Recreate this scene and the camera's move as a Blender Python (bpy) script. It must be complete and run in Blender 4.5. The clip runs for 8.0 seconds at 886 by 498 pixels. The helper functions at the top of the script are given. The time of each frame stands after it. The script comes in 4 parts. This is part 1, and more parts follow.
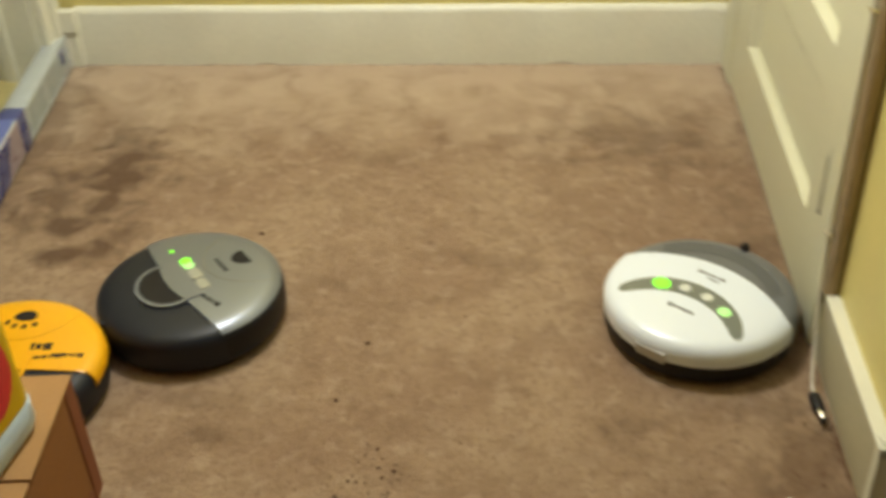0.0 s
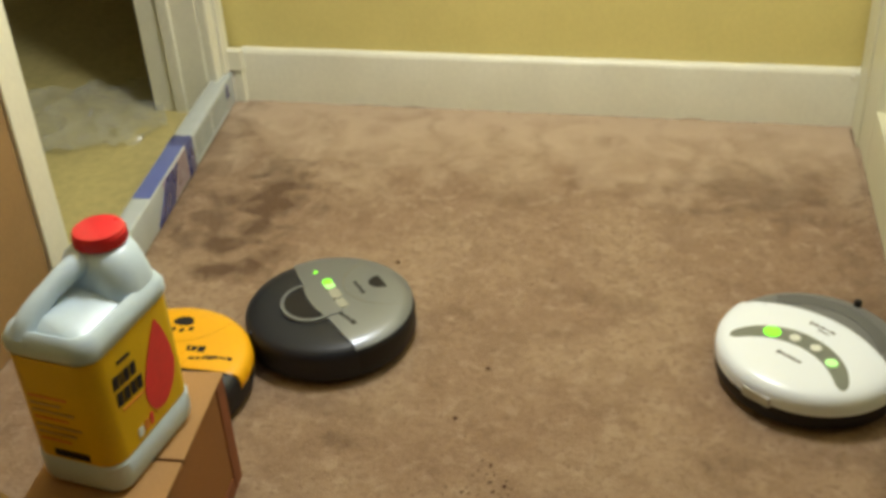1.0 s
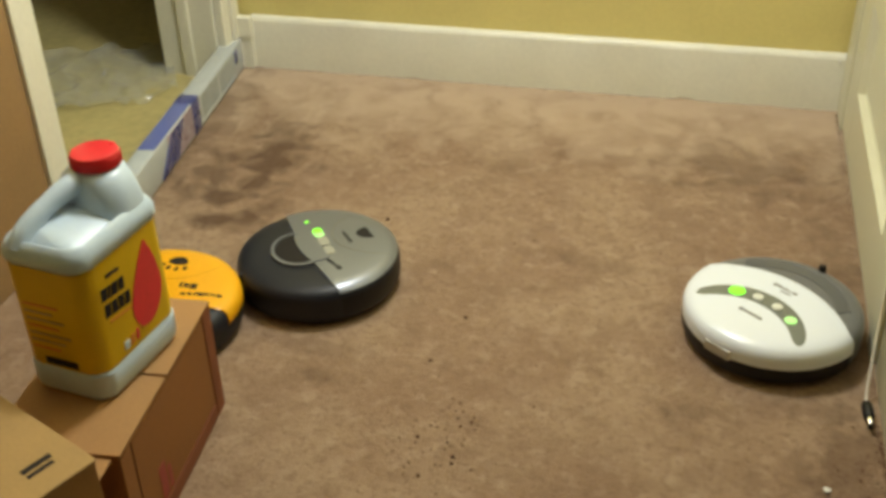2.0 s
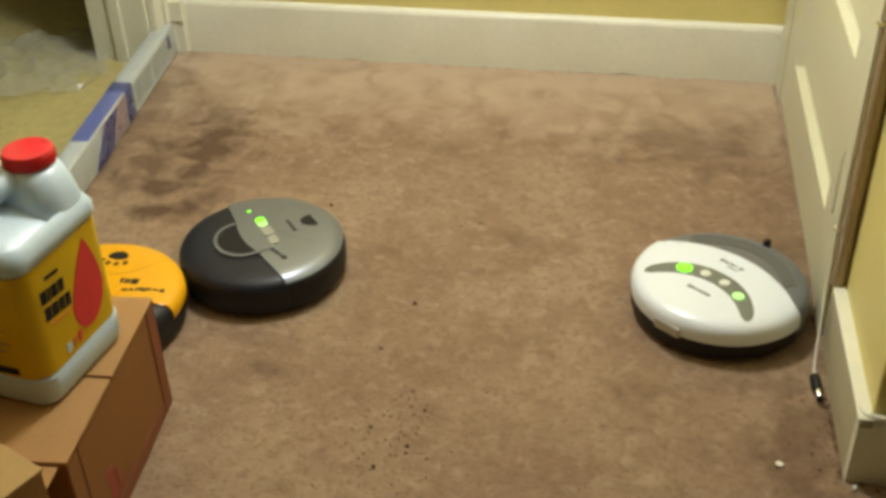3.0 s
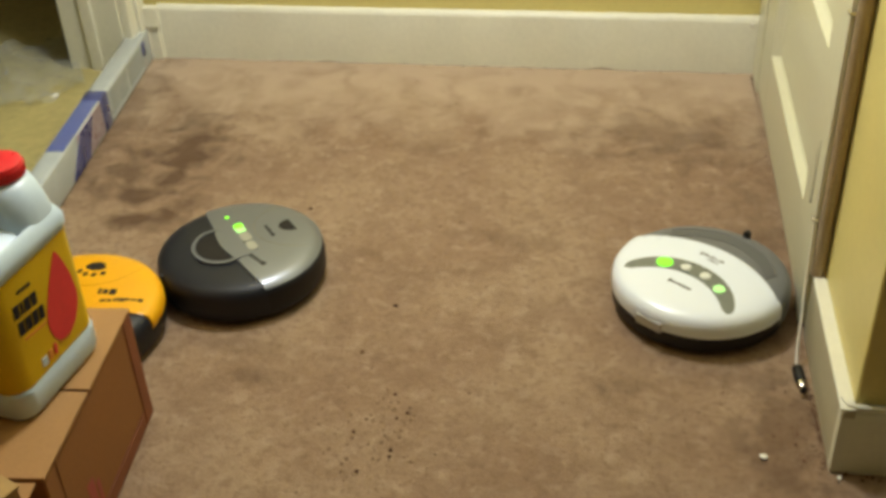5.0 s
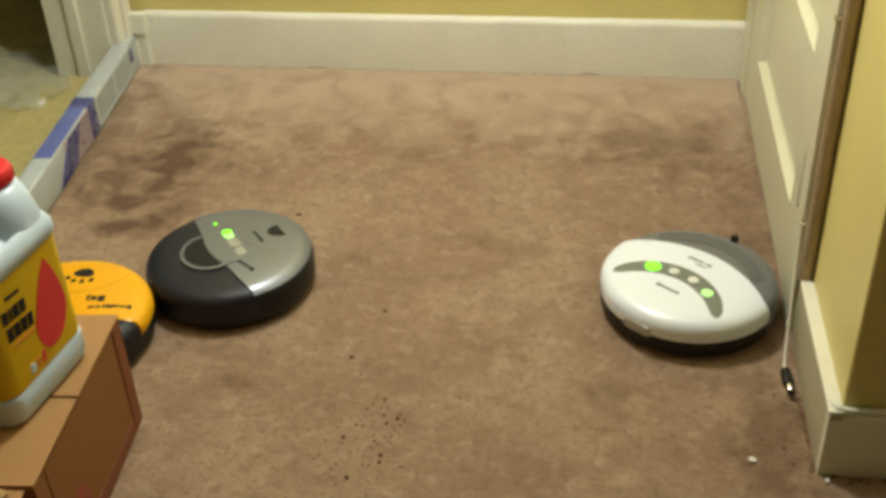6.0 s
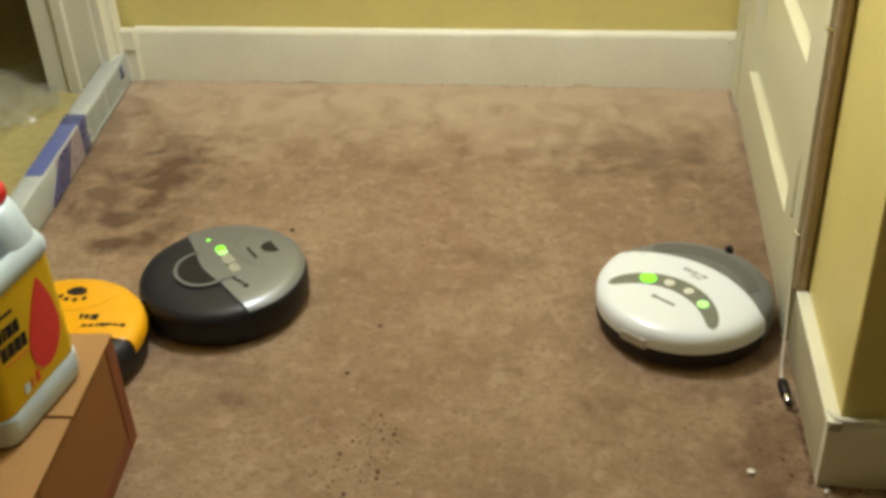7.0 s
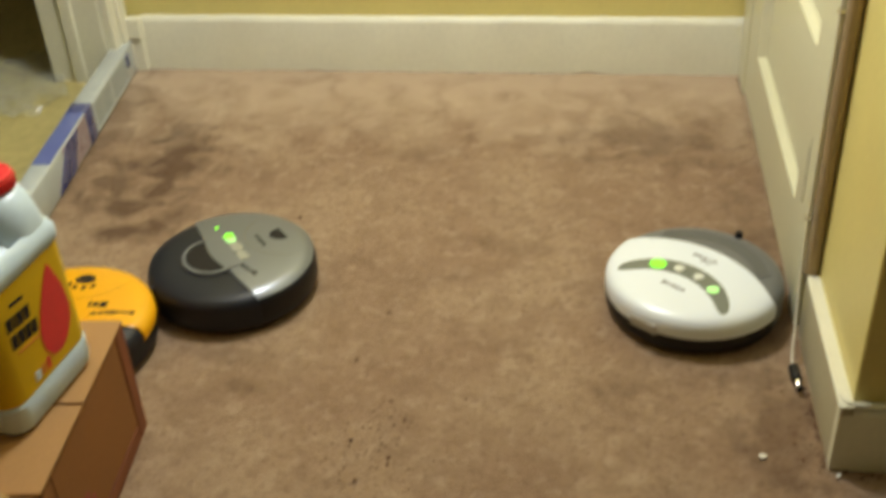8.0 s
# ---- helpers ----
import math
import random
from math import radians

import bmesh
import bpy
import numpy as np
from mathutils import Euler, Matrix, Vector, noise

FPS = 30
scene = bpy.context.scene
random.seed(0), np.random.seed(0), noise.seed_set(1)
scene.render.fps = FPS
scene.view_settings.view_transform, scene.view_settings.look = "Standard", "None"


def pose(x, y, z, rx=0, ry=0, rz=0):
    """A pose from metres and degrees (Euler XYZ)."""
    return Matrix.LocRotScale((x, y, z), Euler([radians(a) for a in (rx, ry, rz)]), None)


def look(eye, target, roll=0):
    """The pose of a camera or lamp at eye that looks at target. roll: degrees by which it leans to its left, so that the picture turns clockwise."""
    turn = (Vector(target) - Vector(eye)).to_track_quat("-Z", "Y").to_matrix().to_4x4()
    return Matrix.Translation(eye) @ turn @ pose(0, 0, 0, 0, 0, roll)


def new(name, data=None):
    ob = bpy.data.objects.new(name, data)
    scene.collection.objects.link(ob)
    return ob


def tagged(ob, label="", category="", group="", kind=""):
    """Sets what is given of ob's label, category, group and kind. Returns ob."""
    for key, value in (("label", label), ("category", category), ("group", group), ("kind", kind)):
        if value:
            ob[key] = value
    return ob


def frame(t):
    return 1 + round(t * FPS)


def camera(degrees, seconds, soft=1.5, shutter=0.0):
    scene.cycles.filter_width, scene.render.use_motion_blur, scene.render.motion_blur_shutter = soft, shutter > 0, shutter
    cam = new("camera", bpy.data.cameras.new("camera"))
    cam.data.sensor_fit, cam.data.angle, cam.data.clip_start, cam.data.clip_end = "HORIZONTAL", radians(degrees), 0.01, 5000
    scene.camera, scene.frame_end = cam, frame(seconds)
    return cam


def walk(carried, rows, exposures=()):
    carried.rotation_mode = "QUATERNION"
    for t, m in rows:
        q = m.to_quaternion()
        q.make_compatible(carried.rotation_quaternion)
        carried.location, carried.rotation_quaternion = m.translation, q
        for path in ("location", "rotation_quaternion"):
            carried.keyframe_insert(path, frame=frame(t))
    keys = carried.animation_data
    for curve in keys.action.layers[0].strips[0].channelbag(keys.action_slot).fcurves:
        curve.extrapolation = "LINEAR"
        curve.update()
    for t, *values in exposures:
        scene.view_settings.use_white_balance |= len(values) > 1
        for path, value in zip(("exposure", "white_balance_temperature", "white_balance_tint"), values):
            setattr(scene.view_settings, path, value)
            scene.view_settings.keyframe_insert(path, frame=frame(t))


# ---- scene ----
cam = camera(43.9, 8.0, soft=3.7, shutter=0.5)
PATH = [
    (0, (-0.4560, -2.6310, 1.2780), (-0.6136, -1.0080, 0.1197), -2.57),
    (0.1, (-0.4569, -2.6382, 1.2958), (-0.5695, -1.0243, 0.1200), -3.17),
    (0.2, (-0.4801, -2.6447, 1.2982), (-0.5678, -1.0308, 0.1202), -2.77),
    (0.3, (-0.5520, -2.6510, 1.2880), (-0.6530, -1.0358, 0.1133), -2.13),
    (0.4, (-0.4951, -2.6769, 1.3076), (-0.7330, -1.0759, 0.1328), -4.58),
    (0.5, (-0.4739, -2.6840, 1.3185), (-0.7360, -1.0862, 0.1444), -5.04),
    (0.6, (-0.4680, -2.6855, 1.3162), (-0.6779, -1.0817, 0.1399), -4.25),
    (0.7, (-0.4943, -2.6984, 1.3159), (-0.6607, -1.0874, 0.1424), -2.11),
    (0.8, (-0.5107, -2.7048, 1.3329), (-0.6913, -1.0852, 0.1736), -1.82),
    (1, (-0.4266, -2.7662, 1.3406), (-0.8226, -1.1278, 0.2641), -3.39),
    (1.1, (-0.4253, -2.7751, 1.3239), (-0.7860, -1.1256, 0.2519), -2.29),
    (1.2, (-0.4430, -2.8330, 1.3130), (-0.8029, -1.1772, 0.2518), -1.82),
    (2.3, (-0.3040, -2.8870, 1.3090), (-0.7410, -1.2680, 0.2187), -1.95),
    (2.5, (-0.3360, -2.8670, 1.3120), (-0.6172, -1.2343, 0.1914), -0.89),
    (2.7, (-0.3416, -2.8638, 1.3131), (-0.6327, -1.2335, 0.1917), -1.20),
    (2.8, (-0.3444, -2.8611, 1.3140), (-0.6392, -1.2281, 0.1976), -1.14),
    (3, (-0.3500, -2.8580, 1.3150), (-0.6664, -1.2276, 0.2007), -1.48),
    (3.2, (-0.3408, -2.8568, 1.3119), (-0.6415, -1.2253, 0.1948), -1.44),
    (3.3, (-0.3368, -2.8574, 1.3095), (-0.6339, -1.2235, 0.1950), -1.78),
    (3.5, (-0.3310, -2.8540, 1.3050), (-0.6219, -1.2124, 0.1997), -2.05),
    (3.7, (-0.3290, -2.8531, 1.3069), (-0.5909, -1.2255, 0.1745), -2.10),
    (3.8, (-0.3294, -2.8505, 1.3076), (-0.5730, -1.2226, 0.1716), -2.02),
    (4, (-0.3300, -2.8460, 1.3090), (-0.5568, -1.2041, 0.1895), -1.94),
    (4.2, (-0.3335, -2.8504, 1.3089), (-0.5510, -1.1976, 0.2039), -1.82),
    (4.3, (-0.3368, -2.8518, 1.3081), (-0.5652, -1.1946, 0.2118), -1.96),
    (4.5, (-0.3440, -2.8520, 1.3070), (-0.5802, -1.1941, 0.2135), -1.84),
    (4.7, (-0.3382, -2.8486, 1.3103), (-0.6021, -1.2089, 0.1959), -2.04),
    (4.8, (-0.3354, -2.8472, 1.3119), (-0.6085, -1.2138, 0.1905), -2.21),
    (5, (-0.3320, -2.8430, 1.3140), (-0.6297, -1.2115, 0.1953), -2.78),
    (5.2, (-0.3324, -2.8439, 1.3143), (-0.6079, -1.2068, 0.1989), -2.69),
    (6.3, (-0.3376, -2.8473, 1.3145), (-0.6135, -1.2028, 0.2101), -2.51),
    (6.5, (-0.3420, -2.8460, 1.3130), (-0.6126, -1.1953, 0.2176), -2.86),
    (6.7, (-0.3403, -2.8455, 1.3140), (-0.5692, -1.1902, 0.2151), -2.96),
    (7, (-0.3410, -2.8400, 1.3150), (-0.6026, -1.1853, 0.2218), -2.89),
    (7.2, (-0.3314, -2.8412, 1.3166), (-0.5795, -1.1908, 0.2146), -2.62),
    (7.3, (-0.3294, -2.8392, 1.3165), (-0.5625, -1.1826, 0.2206), -2.60),
    (7.5, (-0.3290, -2.8330, 1.3150), (-0.5616, -1.1672, 0.2321), -2.87),
    (7.8, (-0.3292, -2.8357, 1.2985), (-0.5879, -1.1618, 0.2350), -3.45),
    (8, (-0.3530, -2.8420, 1.3050), (-0.6194, -1.1967, 0.1985), -3.23),
]
walk(cam, [(t, look(eye, target, roll)) for t, eye, target, roll in PATH])

# ---- world, light, exposure ----
world = bpy.data.worlds.new("world")
scene.world = world
world.use_nodes = True
world.node_tree.nodes["Background"].inputs[0].default_value = (1.0, 0.85, 0.6, 1)
world.node_tree.nodes["Background"].inputs[1].default_value = 0.006
LAMP = (-0.80, -0.80, 1.96)
lamp_data = bpy.data.lights.new("ceiling_bulb", "POINT")
lamp_data.energy, lamp_data.shadow_soft_size, lamp_data.color = 82, 0.13, (0.975, 1.0, 0.98)
bulb = new("ceiling_bulb", lamp_data)
bulb.location = LAMP


# ---- materials ----
def mat(name, color, rough=0.5, metal=0.0, vary=0.12, scale=30.0, fine=250.0, bump=0.15, bump_scale=120.0,
        coat=0.0, emit=None, second=None, spec=0.5):
    """Principled surface with colour variation at two scales and a fine relief."""
    m = bpy.data.materials.new(name)
    m.use_nodes = True
    n, l = m.node_tree.nodes, m.node_tree.links
    b = n["Principled BSDF"]
    tc = n.new("ShaderNodeTexCoord")
    big, small = n.new("ShaderNodeTexNoise"), n.new("ShaderNodeTexNoise")
    for q, s in ((big, scale), (small, fine)):
        q.inputs["Scale"].default_value, q.inputs["Detail"].default_value = s, 5
        l.new(tc.outputs["Object"], q.inputs["Vector"])
    add = n.new("ShaderNodeMath")
    add.operation = "ADD"
    l.new(big.outputs["Fac"], add.inputs[0])
    l.new(small.outputs["Fac"], add.inputs[1])
    ramp = n.new("ShaderNodeMapRange")
    ramp.inputs[1].default_value, ramp.inputs[2].default_value = 0.65, 1.35
    l.new(add.outputs[0], ramp.inputs[0])
    mix = n.new("ShaderNodeMix")
    mix.data_type = "RGBA"
    dark = second or tuple(c * (1 - vary * 2) for c in color)
    mix.inputs[6].default_value, mix.inputs[7].default_value = (*dark, 1), (*color, 1)
    l.new(ramp.outputs[0], mix.inputs[0])
    l.new(mix.outputs[2], b.inputs["Base Color"])
    rr = n.new("ShaderNodeMapRange")
    rr.inputs[3].default_value, rr.inputs[4].default_value = max(0.03, rough - 0.08), min(1, rough + 0.08)
    l.new(big.outputs["Fac"], rr.inputs[0])
    l.new(rr.outputs[0], b.inputs["Roughness"])
    b.inputs["Metallic"].default_value = metal
    b.inputs["Coat Weight"].default_value = coat
    b.inputs["Specular IOR Level"].default_value = spec
    if bump:
        bn, bp = n.new("ShaderNodeTexNoise"), n.new("ShaderNodeBump")
        bn.inputs["Scale"].default_value, bn.inputs["Detail"].default_value = bump_scale, 6
        bp.inputs["Strength"].default_value, bp.inputs["Distance"].default_value = bump, 0.004
        l.new(tc.outputs["Object"], bn.inputs["Vector"])
        l.new(bn.outputs["Fac"], bp.inputs["Height"])
        l.new(bp.outputs["Normal"], b.inputs["Normal"])
    if emit:
        b.inputs["Emission Color"].default_value, b.inputs["Emission Strength"].default_value = (*emit[0], 1), emit[1]
    return m


WALL = mat("yellow_wall_paint", (0.74, 0.64, 0.24), 0.5, vary=0.05, scale=6, fine=90, bump=0.2, bump_scale=160)
TRIM = mat("old_white_gloss_paint", (0.79, 0.775, 0.645), 0.38, vary=0.05, scale=9, fine=70, bump=0.25, bump_scale=45)
# darker copy of the trim paint, for a face that catches less light
SHADETRIM = mat("shade_toned_trim_paint", (0.44, 0.40, 0.28), 0.42, vary=0.07, scale=9, fine=70, bump=0.25, bump_scale=45)
DOORPAINT = mat("cream_door_paint", (0.65, 0.64, 0.48), 0.35, vary=0.04, scale=5, fine=60, bump=0.2, bump_scale=40)
# unseen ceiling, its colour lowered to throw back less light
CEIL = mat("ceiling_plaster", (0.54, 0.50, 0.41), 0.8, vary=0.05, scale=4, fine=60)
LINO = mat("worn_yellow_linoleum", (0.56, 0.48, 0.20), 0.55, vary=0.15, scale=5, fine=40, bump=0.15, bump_scale=30)
DARKWALL = mat("dim_room_paint", (0.52, 0.47, 0.32), 0.7, vary=0.08, scale=4, fine=50)
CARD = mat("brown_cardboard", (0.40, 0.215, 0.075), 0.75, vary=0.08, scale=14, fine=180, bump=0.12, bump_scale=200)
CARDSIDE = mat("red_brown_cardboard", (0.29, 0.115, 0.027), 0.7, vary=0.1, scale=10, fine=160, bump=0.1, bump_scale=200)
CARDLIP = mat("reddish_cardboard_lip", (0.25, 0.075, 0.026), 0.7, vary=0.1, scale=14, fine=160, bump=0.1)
CARDRED = mat("red_print", (0.42, 0.07, 0.05), 0.6, vary=0.2, scale=40)
HARDBOARD = mat("brown_hardboard", (0.33, 0.20, 0.085), 0.6, vary=0.1, scale=6, fine=120, bump=0.1)
# brown tone puts the shade on the bead's near side into its colour
BEADSHADE = mat("shade_brown_bead", (0.44, 0.33, 0.20), 0.35, vary=0.15, scale=9, fine=90, bump=0.1, coat=0.2)
DARKGAP = mat("dark_gap", (0.03, 0.018, 0.01), 0.9, vary=0.2)
PALECARD = mat("pale_cardboard", (0.44, 0.28, 0.10), 0.75, vary=0.08, scale=14, fine=180, bump=0.12, bump_scale=200)
JUGWHITE = mat("milky_white_plastic", (0.54, 0.66, 0.77), 0.35, vary=0.04, scale=20, fine=120, bump=0.08, bump_scale=60)
LABELYEL = mat("yellow_label_film", (0.72, 0.46, 0.004), 0.38, spec=0.25, vary=0.05, scale=25, fine=150, bump=0.06, bump_scale=50)
LABELRED = mat("red_label_print", (0.80, 0.03, 0.04), 0.3, vary=0.08, scale=25, fine=120, bump=0.05)
INK = mat("black_print", (0.022, 0.019, 0.018), 0.6, spec=0.2, vary=0.2, scale=60)
ORANGEINK = mat("orange_print", (0.75, 0.26, 0.02), 0.4, vary=0.1, scale=60)
CAPRED = mat("red_cap_plastic", (0.78, 0.03, 0.035), 0.3, vary=0.05, scale=30, bump=0.05)
BLACKPL = mat("black_plastic", (0.012, 0.011, 0.012), 0.45, spec=0.3, vary=0.2, scale=30, bump=0.1, bump_scale=300)
BUMPER = mat("charcoal_plastic", (0.015, 0.0165, 0.023), 0.46, spec=0.33, vary=0.1, scale=20, bump=0.08, bump_scale=300)
SILVER = mat("silver_painted_plastic", (0.225, 0.242, 0.275), 0.37, metal=0.6, vary=0.01, scale=15, bump=0.0, bump_scale=300)
LATCH = mat("pale_grey_plastic", (0.52, 0.52, 0.50), 0.45, vary=0.04, bump=0)
SILVERDK = mat("dark_silver_plastic", (0.24, 0.23, 0.20), 0.35, metal=0.5, vary=0.06, scale=15, bump=0.04, bump_scale=300)
GREYPL = mat("grey_plastic", (0.155, 0.16, 0.165), 0.42, vary=0.08, scale=14, bump=0.08, bump_scale=300)
GREYDK = mat("dark_grey_plastic", (0.115, 0.118, 0.12), 0.45, vary=0.08, scale=14, bump=0.08, bump_scale=300)
ROBWHITE = mat("pearl_white_plastic", (0.77, 0.83, 0.92), 0.30, vary=0.01, scale=6, bump=0.0, bump_scale=300, coat=0.2)
PANELGREY = mat("grey_control_strip", (0.185, 0.20, 0.17), 0.4, vary=0.08, scale=30)
ROBYEL = mat("bright_yellow_plastic", (0.88, 0.43, 0.006), 0.32, vary=0.04, scale=14, bump=0.04, bump_scale=300)
SEAMYEL = mat("shaded_yellow_seam", (0.62, 0.27, 0.006), 0.4, vary=0.04, bump=0)
BTNGREY = mat("translucent_grey_button", (0.36, 0.36, 0.30), 0.4, vary=0.04)
BTN = mat("pale_button", (0.72, 0.74, 0.68), 0.4, vary=0.04)
GREENLED = mat("lit_green_button", (0.2, 0.7, 0.05), 0.4, emit=((0.22, 1.0, 0.02), 0.9), vary=0.02, bump=0)
PALELED = mat("lit_pale_green_button", (0.4, 0.7, 0.3), 0.4, emit=((0.45, 1.0, 0.25), 0.6), vary=0.02, bump=0)
WRAP = mat("white_wrapped_card", (0.52, 0.57, 0.58), 0.22, vary=0.08, scale=20, fine=120, bump=0.25, bump_scale=40, coat=0.5)
WRAPGREY = mat("greyish_wrapped_card", (0.40, 0.46, 0.47), 0.2, vary=0.12, scale=25, fine=120, bump=0.35, bump_scale=50, coat=0.5)
BLUE = mat("blue_print", (0.028, 0.042, 0.23), 0.28, vary=0.1, scale=30, bump=0.15, coat=0.4)
PALEBLUE = mat("pale_blue_print", (0.12, 0.16, 0.48), 0.25, vary=0.1, scale=20, bump=0.2, coat=0.4)
PICTURE = mat("purple_brown_print", (0.42, 0.36, 0.42), 0.3, second=(0.22, 0.13, 0.16), scale=45, fine=90, bump=0.1, coat=0.4)
CABLE = mat("white_cable_sheath", (0.72, 0.68, 0.60), 0.4, vary=0.05, scale=30)
STEEL = mat("nickel", (0.75, 0.72, 0.66), 0.25, metal=1.0, vary=0.05)
CRUMB = mat("dark_crumbs", (0.17, 0.088, 0.046), 0.9, vary=0.3, scale=90)
CRUMBW = mat("white_crumb", (0.8, 0.78, 0.7), 0.8, vary=0.05)
BRASS = mat("aged_brass", (0.55, 0.40, 0.16), 0.35, metal=1.0, vary=0.1)


def carpet_material():
    """Short beige-brown pile with its own wear and a few old stains."""
    m = bpy.data.materials.new("worn_beige_carpet")
    m.use_nodes = True
    n, l = m.node_tree.nodes, m.node_tree.links
    b = n["Principled BSDF"]
    b.inputs["Roughness"].default_value = 0.95
    b.inputs["Specular IOR Level"].default_value = 0.1
    b.inputs["Sheen Weight"].default_value = 0.12
    b.inputs["Sheen Roughness"].default_value = 0.6
    tc = n.new("ShaderNodeTexCoord")

    def noise_tex(scale, detail=6, dist=0.0):
        q = n.new("ShaderNodeTexNoise")
        q.inputs["Scale"].default_value, q.inputs["Detail"].default_value = scale, detail
        q.inputs["Distortion"].default_value = dist
        l.new(tc.outputs["Object"], q.inputs["Vector"])
        return q

    def math_node(op, a, c, clamp=False):
        q = n.new("ShaderNodeMath")
        q.operation, q.use_clamp = op, clamp
        for i, v in enumerate((a, c)):
            if isinstance(v, (int, float)):
                q.inputs[i].default_value = v
            else:
                l.new(v, q.inputs[i])
        return q.outputs[0]

    def remap(v, lo, hi, a=0.0, c=1.0):
        q = n.new("ShaderNodeMapRange")
        q.inputs[1].default_value, q.inputs[2].default_value, q.inputs[3].default_value, q.inputs[4].default_value = lo, hi, a, c
        l.new(v, q.inputs[0])
        return q.outputs[0]

    def mixed(f, a, c):
        q = n.new("ShaderNodeMix")
        q.data_type = "RGBA"
        l.new(f, q.inputs[0])
        for i, v in ((6, a), (7, c)):
            if isinstance(v, tuple):
                q.inputs[i].default_value = (*v, 1)
            else:
                l.new(v, q.inputs[i])
        return q.outputs[2]

    broad, mid, pile = noise_tex(2.6, 6, 0.3), noise_tex(16, 8, 0.35), noise_tex(420, 3)
    streak = noise_tex(34, 5, 0.4)
    col = mixed(remap(broad.outputs["Fac"], 0.40, 0.60), CARPET_B, CARPET_A)
    col = mixed(remap(noise_tex(6.5, 5, 0.4).outputs["Fac"], 0.52, 0.70, 0, 0.38), col, CARPET_C)
    col = mixed(remap(mid.outputs["Fac"], 0.48, 0.72, 0, 0.42), col, CARPET_C)
    col = mixed(remap(streak.outputs["Fac"], 0.50, 0.68, 0, 0.36), col, CARPET_C)
    col = mixed(remap(noise_tex(27, 4, 0.2).outputs["Fac"], 0.52, 0.70, 0, 0.42), col, CARPET_PALE)
    col = mixed(remap(noise_tex(80, 3, 0.2).outputs["Fac"], 0.52, 0.68, 0, 0.45), col, CARPET_C)
    col = mixed(remap(pile.outputs["Fac"], 0.35, 0.65, 0, 0.30), col, CARPET_D)
    sep = n.new("ShaderNodeSeparateXYZ")
    l.new(tc.outputs["Object"], sep.inputs[0])
    wobble = remap(noise_tex(15, 8, 0.4).outputs["Fac"], 0.25, 0.75, -0.9, 0.9)
    # paler towards the far wall, along a wandering edge
    edge = math_node("ADD", sep.outputs[1], math_node("MULTIPLY", remap(noise_tex(7, 6, 1.0).outputs["Fac"], 0.25, 0.75, -1, 1), 0.22))
    col = mixed(remap(edge, -0.46, -0.06, 0.0, 0.85), col, CARPET_PALE)
    total = None
    # old stains: x, y, half width, half depth, strength
    for x, y, rx, ry, k in STAINS:
        dx = math_node("DIVIDE", math_node("SUBTRACT", sep.outputs[0], x), rx)
        dy = math_node("DIVIDE", math_node("SUBTRACT", sep.outputs[1], y), ry)
        d = math_node("SQRT", math_node("ADD", math_node("MULTIPLY", dx, dx), math_node("MULTIPLY", dy, dy)), 0)
        s = remap(math_node("ADD", d, wobble), 1.2, 0.25, 0.0, min(0.92, k * 1.22))
        total = s if total is None else math_node("MAXIMUM", total, s)
    col = mixed(total, col, CARPET_STAIN)
    l.new(col, b.inputs["Base Color"])
    h = math_node("ADD", math_node("MULTIPLY", pile.outputs["Fac"], 0.6), math_node("MULTIPLY", noise_tex(120, 4).outputs["Fac"], 0.8))
    bp = n.new("ShaderNodeBump")
    bp.inputs["Strength"].default_value, bp.inputs["Distance"].default_value = 0.7, 0.006
    l.new(h, bp.inputs["Height"])
    l.new(bp.outputs["Normal"], b.inputs["Normal"])
    return m


CARPET_A, CARPET_B, CARPET_C, CARPET_D = (0.365, 0.254, 0.162), (0.294, 0.190, 0.119), (0.160, 0.090, 0.050), (0.238, 0.158, 0.098)
CARPET_PALE = (0.495, 0.375, 0.265)
CARPET_STAIN = (0.108, 0.058, 0.030)
STAINS = ((-1.385, -0.57, 0.10, 0.20, 0.75), (-1.40, -0.42, 0.08, 0.12, 0.5), (-1.44, -0.76, 0.07, 0.05, 0.8), (-1.37, -0.87, 0.09, 0.05, 0.85), (-1.30, -0.80, 0.05, 0.05, 0.6),
          (-1.50, -0.68, 0.09, 0.16, 0.6), (-0.20, -0.40, 0.24, 0.13, 0.40), (-0.96, -1.38, 0.045, 0.030, 0.42), (-0.29, -1.33, 0.070, 0.045, 0.32),
          (-0.56, -0.88, 0.14, 0.03, 0.26), (-0.78, -0.47, 0.12, 0.05, 0.2), (-1.00, -1.29, 0.16, 0.03, 0.26), (-0.02, -0.9, 0.07, 0.35, 0.45),
          (-1.62, -0.45, 0.06, 0.4, 0.4), (-0.02, -1.42, 0.10, 0.16, 0.45))
CARPET = carpet_material()


